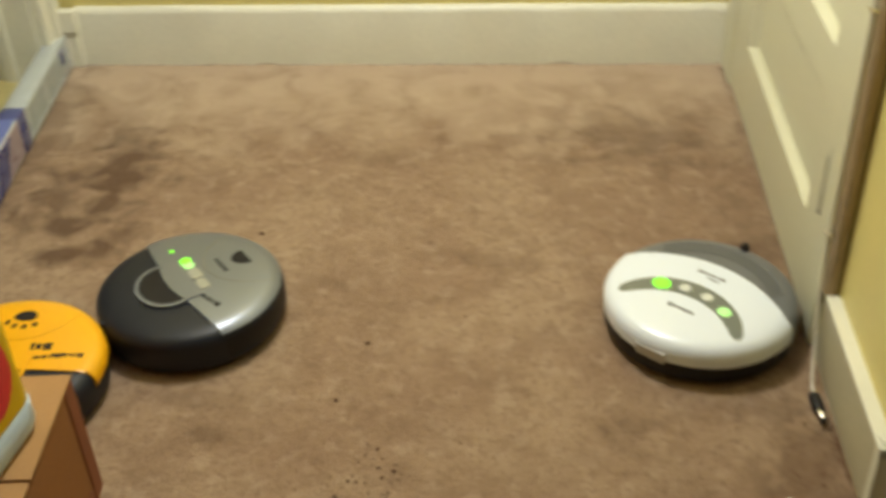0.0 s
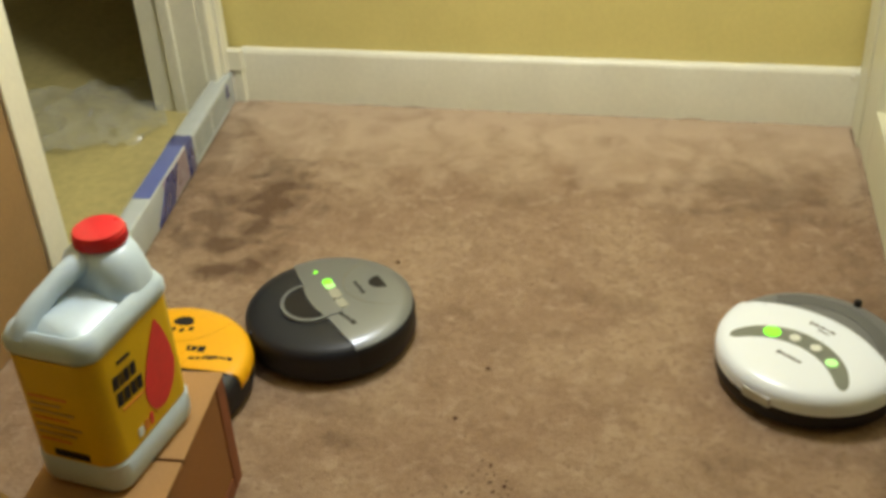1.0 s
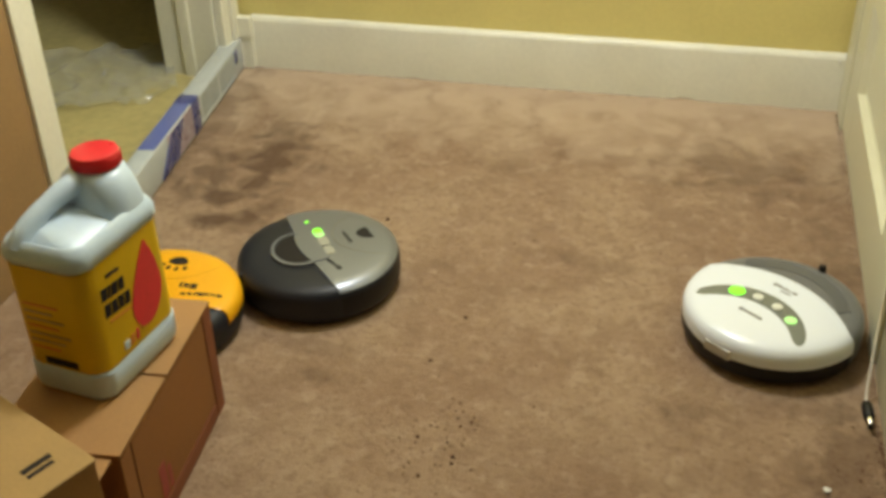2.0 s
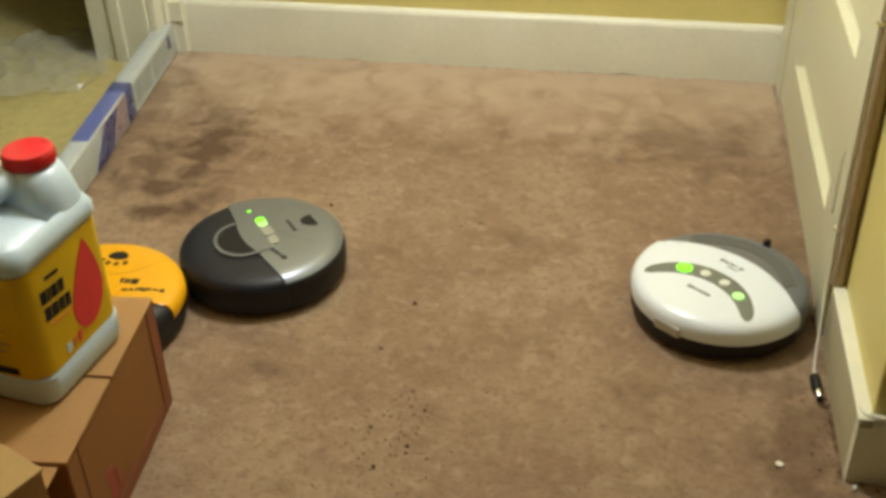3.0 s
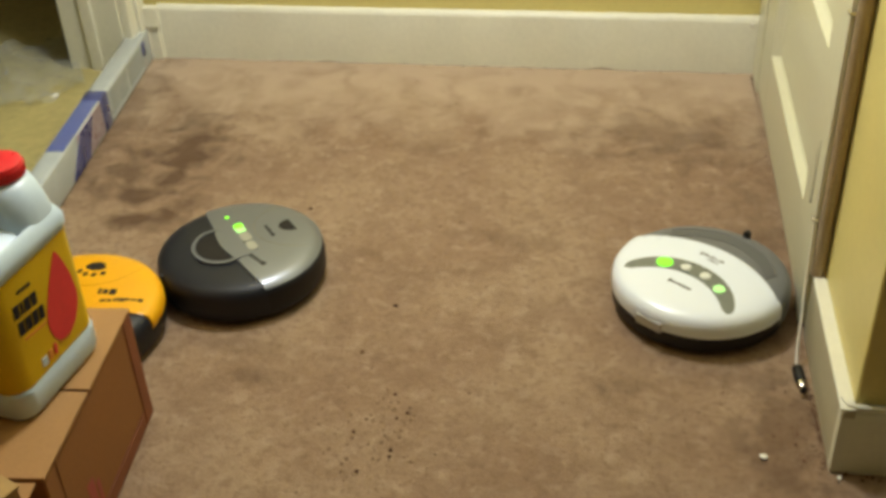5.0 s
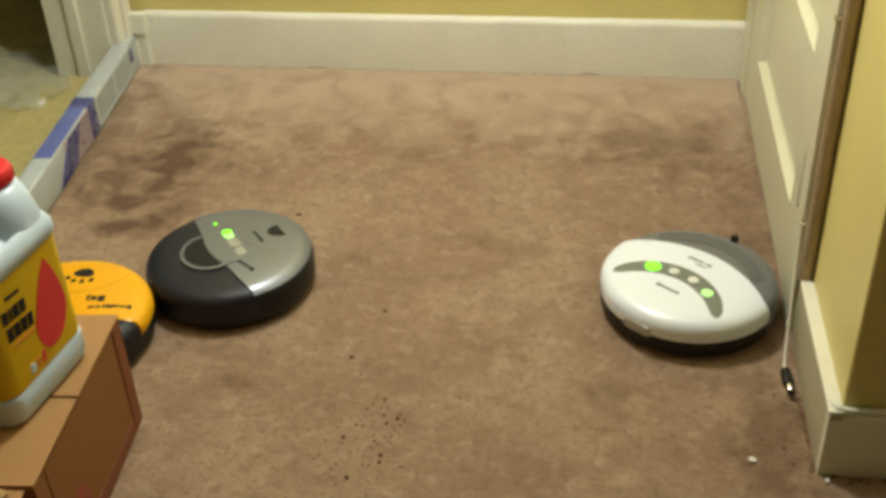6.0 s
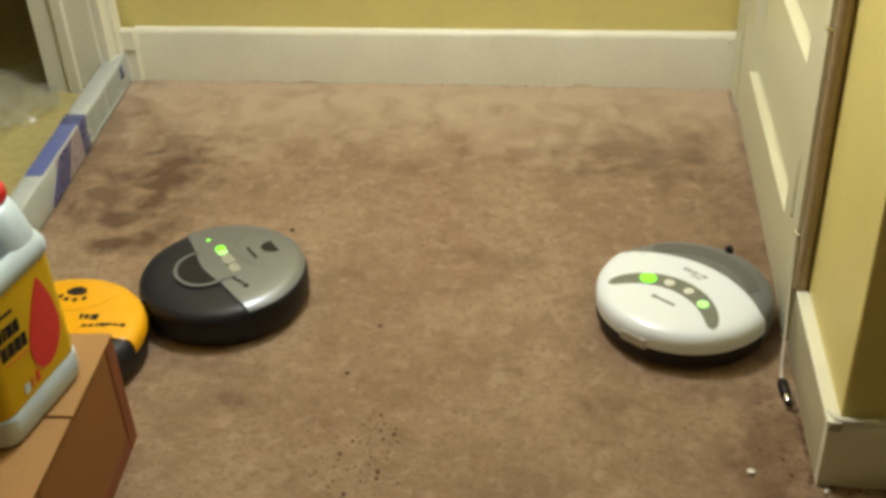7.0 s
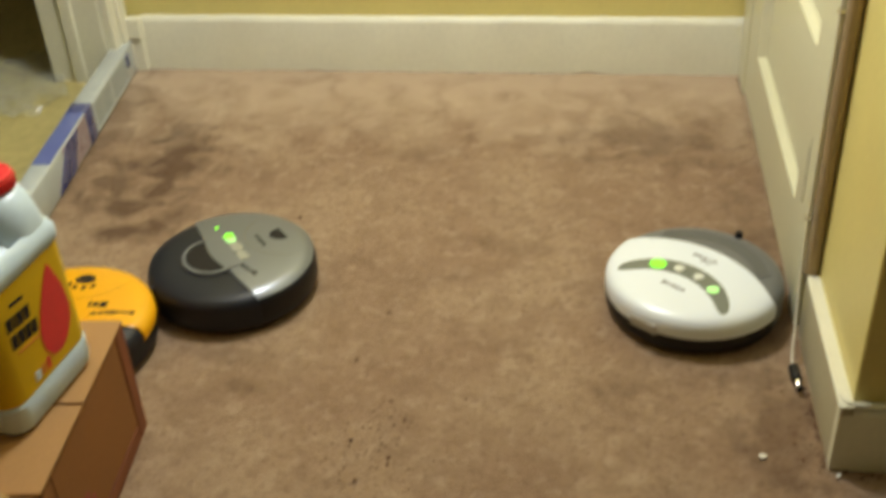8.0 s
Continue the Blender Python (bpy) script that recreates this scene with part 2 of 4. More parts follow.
def plastic_sheet_material(name, low, high):
    m = bpy.data.materials.new(name)
    m.use_nodes = True
    n, l = m.node_tree.nodes, m.node_tree.links
    out = n["Material Output"]
    b = n["Principled BSDF"]
    b.inputs["Base Color"].default_value = (0.62, 0.66, 0.62, 1)
    b.inputs["Roughness"].default_value = 0.14
    clear, mx = n.new("ShaderNodeBsdfTransparent"), n.new("ShaderNodeMixShader")
    tc, nz, mr = n.new("ShaderNodeTexCoord"), n.new("ShaderNodeTexNoise"), n.new("ShaderNodeMapRange")
    nz.inputs["Scale"].default_value = 18
    mr.inputs[3].default_value, mr.inputs[4].default_value = low, high
    l.new(tc.outputs["Object"], nz.inputs["Vector"])
    l.new(nz.outputs["Fac"], mr.inputs[0])
    l.new(mr.outputs[0], mx.inputs[0])
    l.new(clear.outputs[0], mx.inputs[1])
    l.new(b.outputs[0], mx.inputs[2])
    l.new(mx.outputs[0], out.inputs["Surface"])
    return m


FILM = plastic_sheet_material("clear_plastic_film", 0.02, 0.5)
CLEARFILM = plastic_sheet_material("tight_shrink_film", 0.0, 0.12)


# ---- mesh helpers ----
def finish(bm, name, material, smooth=False):
    me = bpy.data.meshes.new(name)
    bmesh.ops.recalc_face_normals(bm, faces=bm.faces)
    bm.to_mesh(me)
    bm.free()
    me.materials.append(material)
    if smooth:
        me.polygons.foreach_set("use_smooth", [True] * len(me.polygons))
        me.set_sharp_from_angle(angle=radians(40))
    return me


def part(name, bm, material, parent=None, label="", smooth=False):
    """Link a bmesh as one mesh object, under a thing or a part."""
    ob = new(name, finish(bm, name, material, smooth))
    if parent is not None:
        ob.parent = parent
    if label:
        ob["label"] = label
    return ob


def empty(name, m):
    ob = new(name)
    ob.empty_display_size = 0.05
    ob.matrix_basis = m
    return ob


def block(x0, x1, y0, y1, z0, z1, bevel=0.0, seg=2, bm=None):
    own = bmesh.new()
    bmesh.ops.create_cube(own, size=1.0)
    for v in own.verts:
        v.co = Vector(((x0 + x1) / 2 + v.co.x * (x1 - x0), (y0 + y1) / 2 + v.co.y * (y1 - y0), (z0 + z1) / 2 + v.co.z * (z1 - z0)))
    if bevel:
        bmesh.ops.bevel(own, geom=list(own.edges), offset=bevel, segments=seg, affect="EDGES", profile=0.5)
    if bm is None:
        return own
    me = bpy.data.meshes.new("tmp")
    own.to_mesh(me)
    own.free()
    bm.from_mesh(me)
    bpy.data.meshes.remove(me)
    return bm


def prism(outline, z0, z1, bevel=0.0):
    """A flat plate with the given outline in x and y."""
    bm = bmesh.new()
    low = [bm.verts.new((x, y, z0)) for x, y in outline]
    top = [bm.verts.new((x, y, z1)) for x, y in outline]
    bm.faces.new(top)
    bm.faces.new(low[::-1])
    k = len(outline)
    for i in range(k):
        bm.faces.new((low[i], low[(i + 1) % k], top[(i + 1) % k], top[i]))
    if bevel:
        bmesh.ops.bevel(bm, geom=[e for e in bm.edges if all(v.co.z > (z0 + z1) / 2 for v in e.verts)], offset=bevel, segments=2, affect="EDGES", profile=0.5)
    return bm


def lathe(profile, steps=64, squash=1.0):
    """A body of revolution round z from (radius, height) pairs, bottom to top."""
    bm = bmesh.new()
    rings = []
    for r, z in profile:
        if r < 1e-5:
            rings.append([bm.verts.new((0, 0, z))])
        else:
            rings.append([bm.verts.new((r * math.cos(2 * math.pi * i / steps), r * squash * math.sin(2 * math.pi * i / steps), z)) for i in range(steps)])
    for a, b in zip(rings, rings[1:]):
        for i in range(steps):
            j = (i + 1) % steps
            if len(a) == 1:
                bm.faces.new((a[0], b[i], b[j]))
            elif len(b) == 1:
                bm.faces.new((a[i], a[j], b[0]))
            else:
                bm.faces.new((a[i], a[j], b[j], b[i]))
    for ring, flip in ((rings[0], True), (rings[-1], False)):
        if len(ring) > 1:
            bm.faces.new(ring[::-1] if flip else ring)
    return bm


def tube(points, radius, steps=10):
    """A round bar along a smooth line through the points."""
    pts = [Vector(p) for p in points]
    fine = []
    for i in range(len(pts) - 1):
        p0, p1, p2, p3 = pts[max(i - 1, 0)], pts[i], pts[i + 1], pts[min(i + 2, len(pts) - 1)]
        for k in range(8):
            t = k / 8
            fine.append(0.5 * (2 * p1 + (p2 - p0) * t + (2 * p0 - 5 * p1 + 4 * p2 - p3) * t * t + (3 * p1 - p0 - 3 * p2 + p3) * t ** 3))
    fine.append(pts[-1])
    bm = bmesh.new()
    side, rings = None, []
    for i, p in enumerate(fine):
        d = (fine[min(i + 1, len(fine) - 1)] - fine[max(i - 1, 0)]).normalized()
        if side is None:
            side = d.cross(Vector((0.13, 0.31, 0.94))).normalized()
        side = (side - d * side.dot(d)).normalized()
        up = d.cross(side)
        r = radius(i / (len(fine) - 1)) if callable(radius) else radius
        rings.append([bm.verts.new(p + (side * math.cos(a) + up * math.sin(a)) * r) for a in (2 * math.pi * k / steps for k in range(steps))])
    for a, b in zip(rings, rings[1:]):
        for i in range(steps):
            bm.faces.new((a[i], a[(i + 1) % steps], b[(i + 1) % steps], b[i]))
    bm.faces.new(rings[0][::-1])
    bm.faces.new(rings[-1])
    return bm


def structure(name, bm, material, label, category, smooth=False):
    return tagged(part(name, bm, material, smooth=smooth), label, category, kind="structure")


# ---- the large structure ----
FAR, LEFT, RIGHT, H = 0.02, -1.72, 0.060, 2.40
# BACK and EAST place unseen walls far off, to keep bounced light low
CORNER, BACK, EAST = -1.48, -8.5, 5.0
DOOR_A, DOOR_B = -0.125, -1.045          # the cream door's two edges
OPEN_A, OPEN_B = -0.10, -0.955           # the doorway to the dim room


def carpet():
    """One sheet of pile, slightly uneven, from the doorway's sill to the walls."""
    bm = bmesh.new()
    nx, ny = 130, 200
    x0, x1, y0, y1 = LEFT - 0.03, 0.10, BACK, FAR
    rows = []
    for j in range(ny + 1):
        y = y1 + (y0 - y1) * (j / ny) ** 2.0
        row = []
        for i in range(nx + 1):
            x = x0 + (x1 - x0) * i / nx
            z = 0.0022 * noise.noise((x * 9, y * 9, 0)) + 0.0016 * noise.noise((x * 31, y * 31, 4))
            row.append(bm.verts.new((x, y, z - 0.001)))
        rows.append(row)
    for a, b in zip(rows, rows[1:]):
        for i in range(nx):
            bm.faces.new((a[i], a[i + 1], b[i + 1], b[i]))
    floor = structure("floor", bm, CARPET, "worn beige-brown carpet with dark stains and crumbs", "carpet", True)
    wide = block(0.10, EAST, BACK, CORNER - 0.0, -0.06, -0.001)
    part("carpet_strip", wide, CARPET, floor)
    return floor


carpet()
structure("subfloor", block(-4.6, EAST, BACK, 1.6, -0.20, -0.07), DARKWALL, "bare boards under the carpet", "floor")
structure("floor_dim_room", block(-4.5, LEFT - 0.03, -3.2, 1.5, -0.06, -0.004), LINO, "dusty yellow linoleum of the dim side room", "floor")

structure("wall_north", block(LEFT - 0.14, 1.0, FAR, FAR + 0.12, -0.06, H), WALL, "mustard yellow painted wall", "wall")
west = structure("wall_west", block(LEFT - 0.14, LEFT, BACK, OPEN_B - 0.02, -0.06, H), WALL, "mustard yellow wall beside the doorway", "wall")
part("wall_over_doorway", block(LEFT - 0.14, LEFT, OPEN_B - 0.02, FAR, 2.05, H), WALL, west)
east = structure("wall_east", block(RIGHT, RIGHT + 0.12, CORNER, DOOR_B - 0.025, -0.06, H, 0.004), WALL, "mustard yellow wall ending at a corner", "wall")
part("wall_over_door", block(RIGHT, RIGHT + 0.12, DOOR_B - 0.025, FAR, 2.06, H), WALL, east)
part("wall_end", block(RIGHT, RIGHT + 0.12, DOOR_A + 0.02, FAR, -0.06, 2.06), WALL, east)
structure("wall_return", block(RIGHT + 0.12, EAST, CORNER, CORNER + 0.12, -0.06, H), WALL, "mustard yellow wall turning away from the hall", "wall")
# two added walls out of view, distant so that little light returns
structure("wall_south", block(LEFT - 0.14, EAST, BACK - 0.12, BACK, -0.06, H), WALL, "unseen mustard yellow end wall, set far back to cut bounce", "wall")
structure("wall_side", block(EAST, EAST + 0.12, BACK - 0.12, CORNER + 0.12, -0.06, H), WALL, "unseen mustard yellow side wall, set far off to cut bounce", "wall")
structure("closet_back", block(RIGHT + 0.5, RIGHT + 0.6, CORNER + 0.12, FAR, -0.06, H), DARKWALL, "plain wall behind the closed door", "wall")
structure("wall_dim_room_west", block(-4.6, -4.5, -3.3, 1.6, -0.06, H), DARKWALL, "dim painted wall of the side room", "wall")
structure("wall_dim_room_north", block(-4.5, LEFT - 0.14, 1.5, 1.6, -0.06, H), DARKWALL, "dim painted wall of the side room", "wall")
structure("wall_dim_room_south", block(-4.5, LEFT - 0.14, -3.3, -3.2, -0.06, H), DARKWALL, "dim painted wall of the side room", "wall")
structure("wall_dim_room_east", block(LEFT - 0.14, LEFT - 0.04, FAR + 0.12, 1.5, -0.06, H), DARKWALL, "dim painted wall of the side room", "wall")
# closes the room out of view; its low colour holds the fill down
structure("ceiling", block(-4.6, EAST + 0.12, BACK - 0.12, 1.6, H, H + 0.1), CEIL, "unseen plaster ceiling, toned down to weaken bounce light", "ceiling")


def board(length, height, depth, seed, drip=0.0):
    """A skirting board along +x with a rounded, thickly painted top and an uneven foot; its face looks to -y."""
    bm = bmesh.new()
    prof = [(0, 0.0), (0, height - 0.016), (0.003, height - 0.007), (0.008, height - 0.002), (depth * 0.6, height), (depth, height + 0.001)]
    steps = max(8, int(length / 0.02))
    rings = []
    for i in range(steps + 1):
        x = length * i / steps
        w = 0.0015 * noise.noise((x * 14, seed, 0)) + drip * max(0, noise.noise((x * 5, seed, 7)))
        foot = -0.006 + 0.017 * max(0, noise.noise((x * 9, seed, 3)) - 0.02)
        ring = []
        for k, (y, z) in enumerate(prof):
            ring.append(bm.verts.new((x, y - w * (k >= 2), foot if k == 0 else z + w * (k >= 2))))
        ring.append(bm.verts.new((x, depth, foot)))
        rings.append(ring)
    for a, b in zip(rings, rings[1:]):
        for k in range(len(a)):
            bm.faces.new((a[k], a[(k + 1) % len(a)], b[(k + 1) % len(a)], b[k]))
    bm.faces.new(rings[0])
    bm.faces.new(rings[-1][::-1])
    return bm


bb = structure("baseboard_north", board(1.6885, 0.158, 0.021, 1, 0.004), TRIM, "tall white painted baseboard with brush drips", "baseboard", True)
bb.location = (-1.657, -0.002, 0)
# darker face below and lighter cap above paint in the lit top ledge
bb = structure("baseboard_east", board(0.36, 0.128, 0.021, 5, 0.003), SHADETRIM, "white painted baseboard on the short wall, face toned darker for shade", "baseboard", True)
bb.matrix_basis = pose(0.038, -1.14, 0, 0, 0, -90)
bb = structure("baseboard_return", board(4.9, 0.128, 0.020, 9, 0.003), TRIM, "white painted baseboard in shade", "baseboard", True)
bb.location = (0.038, -1.501, 0)
structure("baseboard_cap", block(0.0365, 0.0605, -1.500, -1.1455, 0.1275, 0.1325, 0.002), TRIM, "thickly painted top edge of the baseboard", "baseboard")
structure("paint_blob", tube([(0.044, -1.470, 0.131), (0.050, -1.488, 0.133), (0.064, -1.492, 0.131), (0.090, -1.491, 0.129), (0.13, -1.491, 0.128)], 0.0055), TRIM,
          "lumpy caulk where the baseboards meet", "caulk", True)


def cream_door():
    """A closed door of stacked recessed panels between a stile at each edge."""
    x, back, deep = 0.034, 0.060, 0.019
    door = empty("door_1", pose(x, DOOR_B, 0))
    tagged(door, "closed cream-painted door with recessed panels", "door", kind="structure")
    y0, y1 = 0.0, DOOR_A - DOOR_B
    pa, pb = 0.095, y1 - 0.155
    part("stile", block(0, back - x, y0, pa, 0.012, 2.03, 0.0015), DOORPAINT, door)
    part("stile", block(0, back - x, pb, y1, 0.012, 2.03, 0.0015), DOORPAINT, door)
    levels = [(0.176, 0.40), (0.490, 0.77), (0.89, 1.16), (1.26, 1.53), (1.63, 1.92)]
    edges = [0.012] + [v for ab in levels for v in ab] + [2.03]
    for i in range(0, len(edges), 2):
        part("rail", block(0.0005, back - x, pa, pb, edges[i], edges[i + 1], 0.001), DOORPAINT, door)
    for za, zb in levels:
        bm = bmesh.new()
        s = 0.022
        outer = [bm.verts.new(c) for c in ((0.001, pa, za), (0.001, pb, za), (0.001, pb, zb), (0.001, pa, zb))]
        inner = [bm.verts.new(c) for c in ((deep, pa + s, za + s * 0.35), (deep, pb - s, za + s * 0.35), (deep, pb - s, zb - s), (deep, pa + s, zb - s))]
        bm.faces.new(inner)
        for k in range(4):
            bm.faces.new((outer[k], outer[(k + 1) % 4], inner[(k + 1) % 4], inner[k]))
        bmesh.ops.bevel(bm, geom=[e for e in bm.edges if all(v in inner for v in e.verts)], offset=0.003, segments=2, affect="EDGES")
        part("panel", bm, DOORPAINT, door)
    hinge = part("hinge", lathe([(0.0028, 0.235), (0.0034, 0.237), (0.0034, 0.355), (0.0022, 0.362)], 12), DOORPAINT, door, "paint-clogged butt hinge", True)
    hinge.location = (-0.003, -0.004, 0)
    gap = part("hinge_gap", block(-0.0045, 0.001, 0.000, 0.006, 0.225, 0.335, 0.0008), DARKGAP, door, "dark slit beside the hinge")
    gap.location = (0, 0.0035, 0)
    knob = part("knob", lathe([(0.012, 0), (0.012, 0.03), (0.028, 0.045), (0.028, 0.06), (0.012, 0.07), (0, 0.071)], 24), BRASS, door, "aged brass knob", True)
    knob.matrix_basis = pose(0, y1 - 0.06, 0.95, 0, -90, 0)
    return door


cream_door()


def door_trim():
    case = empty("trim_door", pose(0, 0, 0))
    tagged(case, "painted casing round the cream door", "door casing", kind="structure")
    part("casing", block(0.030, RIGHT, -1.118, DOOR_B - 0.003, 0.0, 2.12, 0.003), DOORPAINT, case)
    part("casing", block(0.029, RIGHT, DOOR_A + 0.003, FAR - 0.023, 0.0, 2.12, 0.004), DOORPAINT, case)
    part("casing", block(0.030, RIGHT, DOOR_B - 0.003, DOOR_A + 0.003, 2.035, 2.12, 0.003), TRIM, case)
    # bead coloured brown in place of the shade beside the casing
    part("quarter_round", tube([(0.046, -1.1315, 0.13), (0.046, -1.1315, 1.1), (0.046, -1.1315, 2.1)], 0.0135), BEADSHADE, case, "rounded bead with its shade toned in as brown", True)


door_trim()


def doorway_trim():
    """Jambs, stops and casings of the open doorway to the dim room."""
    c = empty("trim_doorway", pose(0, 0, 0))
    tagged(c, "off-white casing of the open doorway, thickly painted", "door casing", kind="structure")
    # far side
    part("jamb", block(-1.905, LEFT - 0.005, OPEN_A, FAR - 0.001, -0.01, 2.05, 0.003), TRIM, c)
    part("door_stop", block(-1.835, -1.80, OPEN_A - 0.012, OPEN_A - 0.0005, -0.01, 2.04, 0.003), TRIM, c)
    part("casing", block(LEFT - 0.004, -1.698, OPEN_A + 0.006, -0.004, 0.0, 2.13, 0.004), TRIM, c)
    part("casing_bead", block(-1.698, -1.688, OPEN_A + 0.05, -0.004, 0.0, 2.13, 0.003), TRIM, c)
    # near side
    part("jamb", block(-1.905, LEFT - 0.005, OPEN_B - 0.02, OPEN_B, -0.01, 2.05, 0.003), TRIM, c)
    part("door_stop", block(-1.835, -1.80, OPEN_B + 0.0005, OPEN_B + 0.012, -0.01, 2.04, 0.003), TRIM, c)
    part("casing", block(LEFT, -1.698, OPEN_B - 0.085, OPEN_B - 0.006, 0.0, 2.13, 0.004), TRIM, c)
    # head
    part("jamb_head", block(-1.905, LEFT - 0.005, OPEN_B, OPEN_A, 2.03, 2.05, 0.003), TRIM, c)
    part("casing_head", block(LEFT, -1.698, OPEN_B - 0.006, OPEN_A + 0.006, 2.04, 2.13, 0.004), TRIM, c)
    part("threshold", block(-1.90, -1.735, OPEN_B, OPEN_A, -0.01, 0.003, 0.002), LINO, c, "low worn threshold strip")
    # little block that ends the baseboard in the corner
    part("corner_block", block(-1.706, -1.648, -0.028, 0.0, 0.100, 0.163, 0.004), TRIM, c, "lumpy painted corner block")
    part("corner_block_foot", block(-1.70, -1.652, -0.020, 0.001, 0.0, 0.099, 0.003), TRIM, c)


doorway_trim()


def leaning_panel():
    p = empty("hardboard_panel", pose(LEFT + 0.002, OPEN_B - 0.088, 0, 0, 0, 0))
    tagged(p, "plain brown hardboard panel standing against the wall", "panel")
    part("sheet", block(0.0, 0.012, -1.22, 0.0, 0.0, 1.25, 0.002), HARDBOARD, p)


def ceiling_lamp():
    """A pendant with a bare bulb."""
    lamp = empty("ceiling_lamp", pose(LAMP[0], LAMP[1], H))
    tagged(lamp, "brass pendant lamp with a bare bulb, lit", "lamp")
    drop = LAMP[2] - H
    part("rose", lathe([(0.05, -0.02), (0.055, -0.012), (0.055, 0.0)], 32), BRASS, lamp, "brass ceiling rose", True)
    part("cord", tube([(0, 0, -0.01), (0, 0, drop / 2), (0, 0, drop + 0.18)], 0.004, 8), BLACKPL, lamp, "black cord", True)
    part("socket", lathe([(0.018, drop + 0.125), (0.022, drop + 0.13), (0.022, drop + 0.17), (0.010, drop + 0.19)], 20), BRASS, lamp, "brass socket", True)


leaning_panel()
ceiling_lamp()


# ---- robot vacuums ----
def ring_profile(points, grow=0.0):
    """More rings between the given (radius, height) pairs, grown outwards by a little."""
    out = []
    for (r0, z0), (r1, z1) in zip(points, points[1:]):
        k = max(1, int(abs(r1 - r0) / 0.008))
        for i in range(k):
            t = i / k
            out.append((r0 + (r1 - r0) * t, z0 + (z1 - z0) * t))
    out.append(points[-1])
    return [(r + grow if r > 0.002 else r, z + grow) for r, z in out]


def half_shell(points, cut, bow, grow):
    """The rear part of a disc's top, cut along a bowed line across it, with a small step at the cut."""
    bm = lathe(ring_profile(points, grow), 96)
    geom = list(bm.verts) + list(bm.edges) + list(bm.faces)
    res = bmesh.ops.bisect_plane(bm, geom=geom, plane_co=(0, cut, 0), plane_no=(0, 1, 0), clear_outer=True)
    rim = [e for e in res["geom_cut"] if isinstance(e, bmesh.types.BMEdge)]
    down = bmesh.ops.extrude_edge_only(bm, edges=rim)
    for v in down["geom"]:
        if isinstance(v, bmesh.types.BMVert):
            v.co.z -= 0.005
            v.co.xy *= 0.985
            v.co.y = cut
    for v in bm.verts:
        s = min(1, max(0, (v.co.y + 0.06) / (cut + 0.06)))
        grown = s * s * bow(v.co.x)
        base = math.hypot(v.co.x, v.co.y)
        v.co.y += grown
        if base < 0.160 and grown > 0.0005:
            v.co.z += dome(v.co.x, v.co.y) - dome(v.co.x, v.co.y - grown)
    return bm


DISC = [(0.158, 0.008), (0.166, 0.012), (0.170, 0.022), (0.1705, 0.058), (0.169, 0.067), (0.1645, 0.0750), (0.156, 0.0807), (0.142, 0.0845), (0.12, 0.0873), (0.09, 0.0895), (0.05, 0.0911), (0.0, 0.0917)]


def dome(x, y):
    """Height of the disc's domed top at a place."""
    r = min(math.hypot(x, y), 0.1645)
    for (r0, z0), (r1, z1) in zip(DISC[5:], DISC[6:]):
        if r >= r1:
            return z1 + (z0 - z1) * (r - r1) / (r0 - r1)
    return DISC[-1][1]


def decal(outline, rise, thick=0.005):
    """A thin plate of the given outline that follows the dome."""
    bm = bmesh.new()
    cx, cy = sum(p[0] for p in outline) / len(outline), sum(p[1] for p in outline) / len(outline)
    rings = []
    for s in (1.0, 0.7, 0.4):
        ring = []
        for x, y in outline:
            px, py = cx + (x - cx) * s, cy + (y - cy) * s
            ring.append(bm.verts.new((px, py, dome(px, py) + rise)))
        rings.append(ring)
    mid = bm.verts.new((cx, cy, dome(cx, cy) + rise))
    low = [bm.verts.new((v.co.x, v.co.y, v.co.z - thick)) for v in rings[0]]
    rings.insert(0, low)
    k = len(outline)
    for a, b in zip(rings, rings[1:]):
        for i in range(k):
            bm.faces.new((a[i], a[(i + 1) % k], b[(i + 1) % k], b[i]))
    for i in range(k):
        bm.faces.new((rings[-1][i], rings[-1][(i + 1) % k], mid))
    return bm


def band(outer, inner, rise, thick=0.005):
    """A strip between two lines of equal count that follows the dome."""
    bm = bmesh.new()
    rows = []
    for (x0, y0), (x1, y1) in zip(outer, inner):
        row = []
        for k in range(5):
            x, y = x0 + (x1 - x0) * k / 4, y0 + (y1 - y0) * k / 4
            row.append(bm.verts.new((x, y, dome(x, y) + rise)))
        first, last = row[0].co, row[-1].co
        row.insert(0, bm.verts.new((first.x, first.y, first.z - thick)))
        row.append(bm.verts.new((last.x, last.y, last.z - thick)))
        rows.append(row)
    for a, b in zip(rows, rows[1:]):
        for k in range(6):
            bm.faces.new((a[k], a[k + 1], b[k + 1], b[k]))
    for row in (rows[0], rows[-1]):
        bm.faces.new(row)
    return bm


def arc(cx, cy, rx, ry, a0, a1, n=32):
    return [(cx + rx * math.cos(radians(a0 + (a1 - a0) * i / n)), cy + ry * math.sin(radians(a0 + (a1 - a0) * i / n))) for i in range(n + 1)]


def bars(spec, ang, at, rise):
    """A short line of writing as plain marks: (offset, length, height)."""
    bm = bmesh.new()
    for off, length, h in spec:
        block(off, off + length, -h / 2, h / 2, -0.004, 0.0, bm=bm)
    bmesh.ops.transform(bm, matrix=Matrix.Translation((*at, 0)) @ Matrix.Rotation(radians(ang), 4, "Z"), verts=bm.verts)
    for v in bm.verts:
        v.co.z += dome(v.co.x, v.co.y) + rise
    return bm


def ellipse(cx, cy, rx, ry, n=28):
    return arc(cx, cy, rx, ry, 0, 360, n)[:-1]


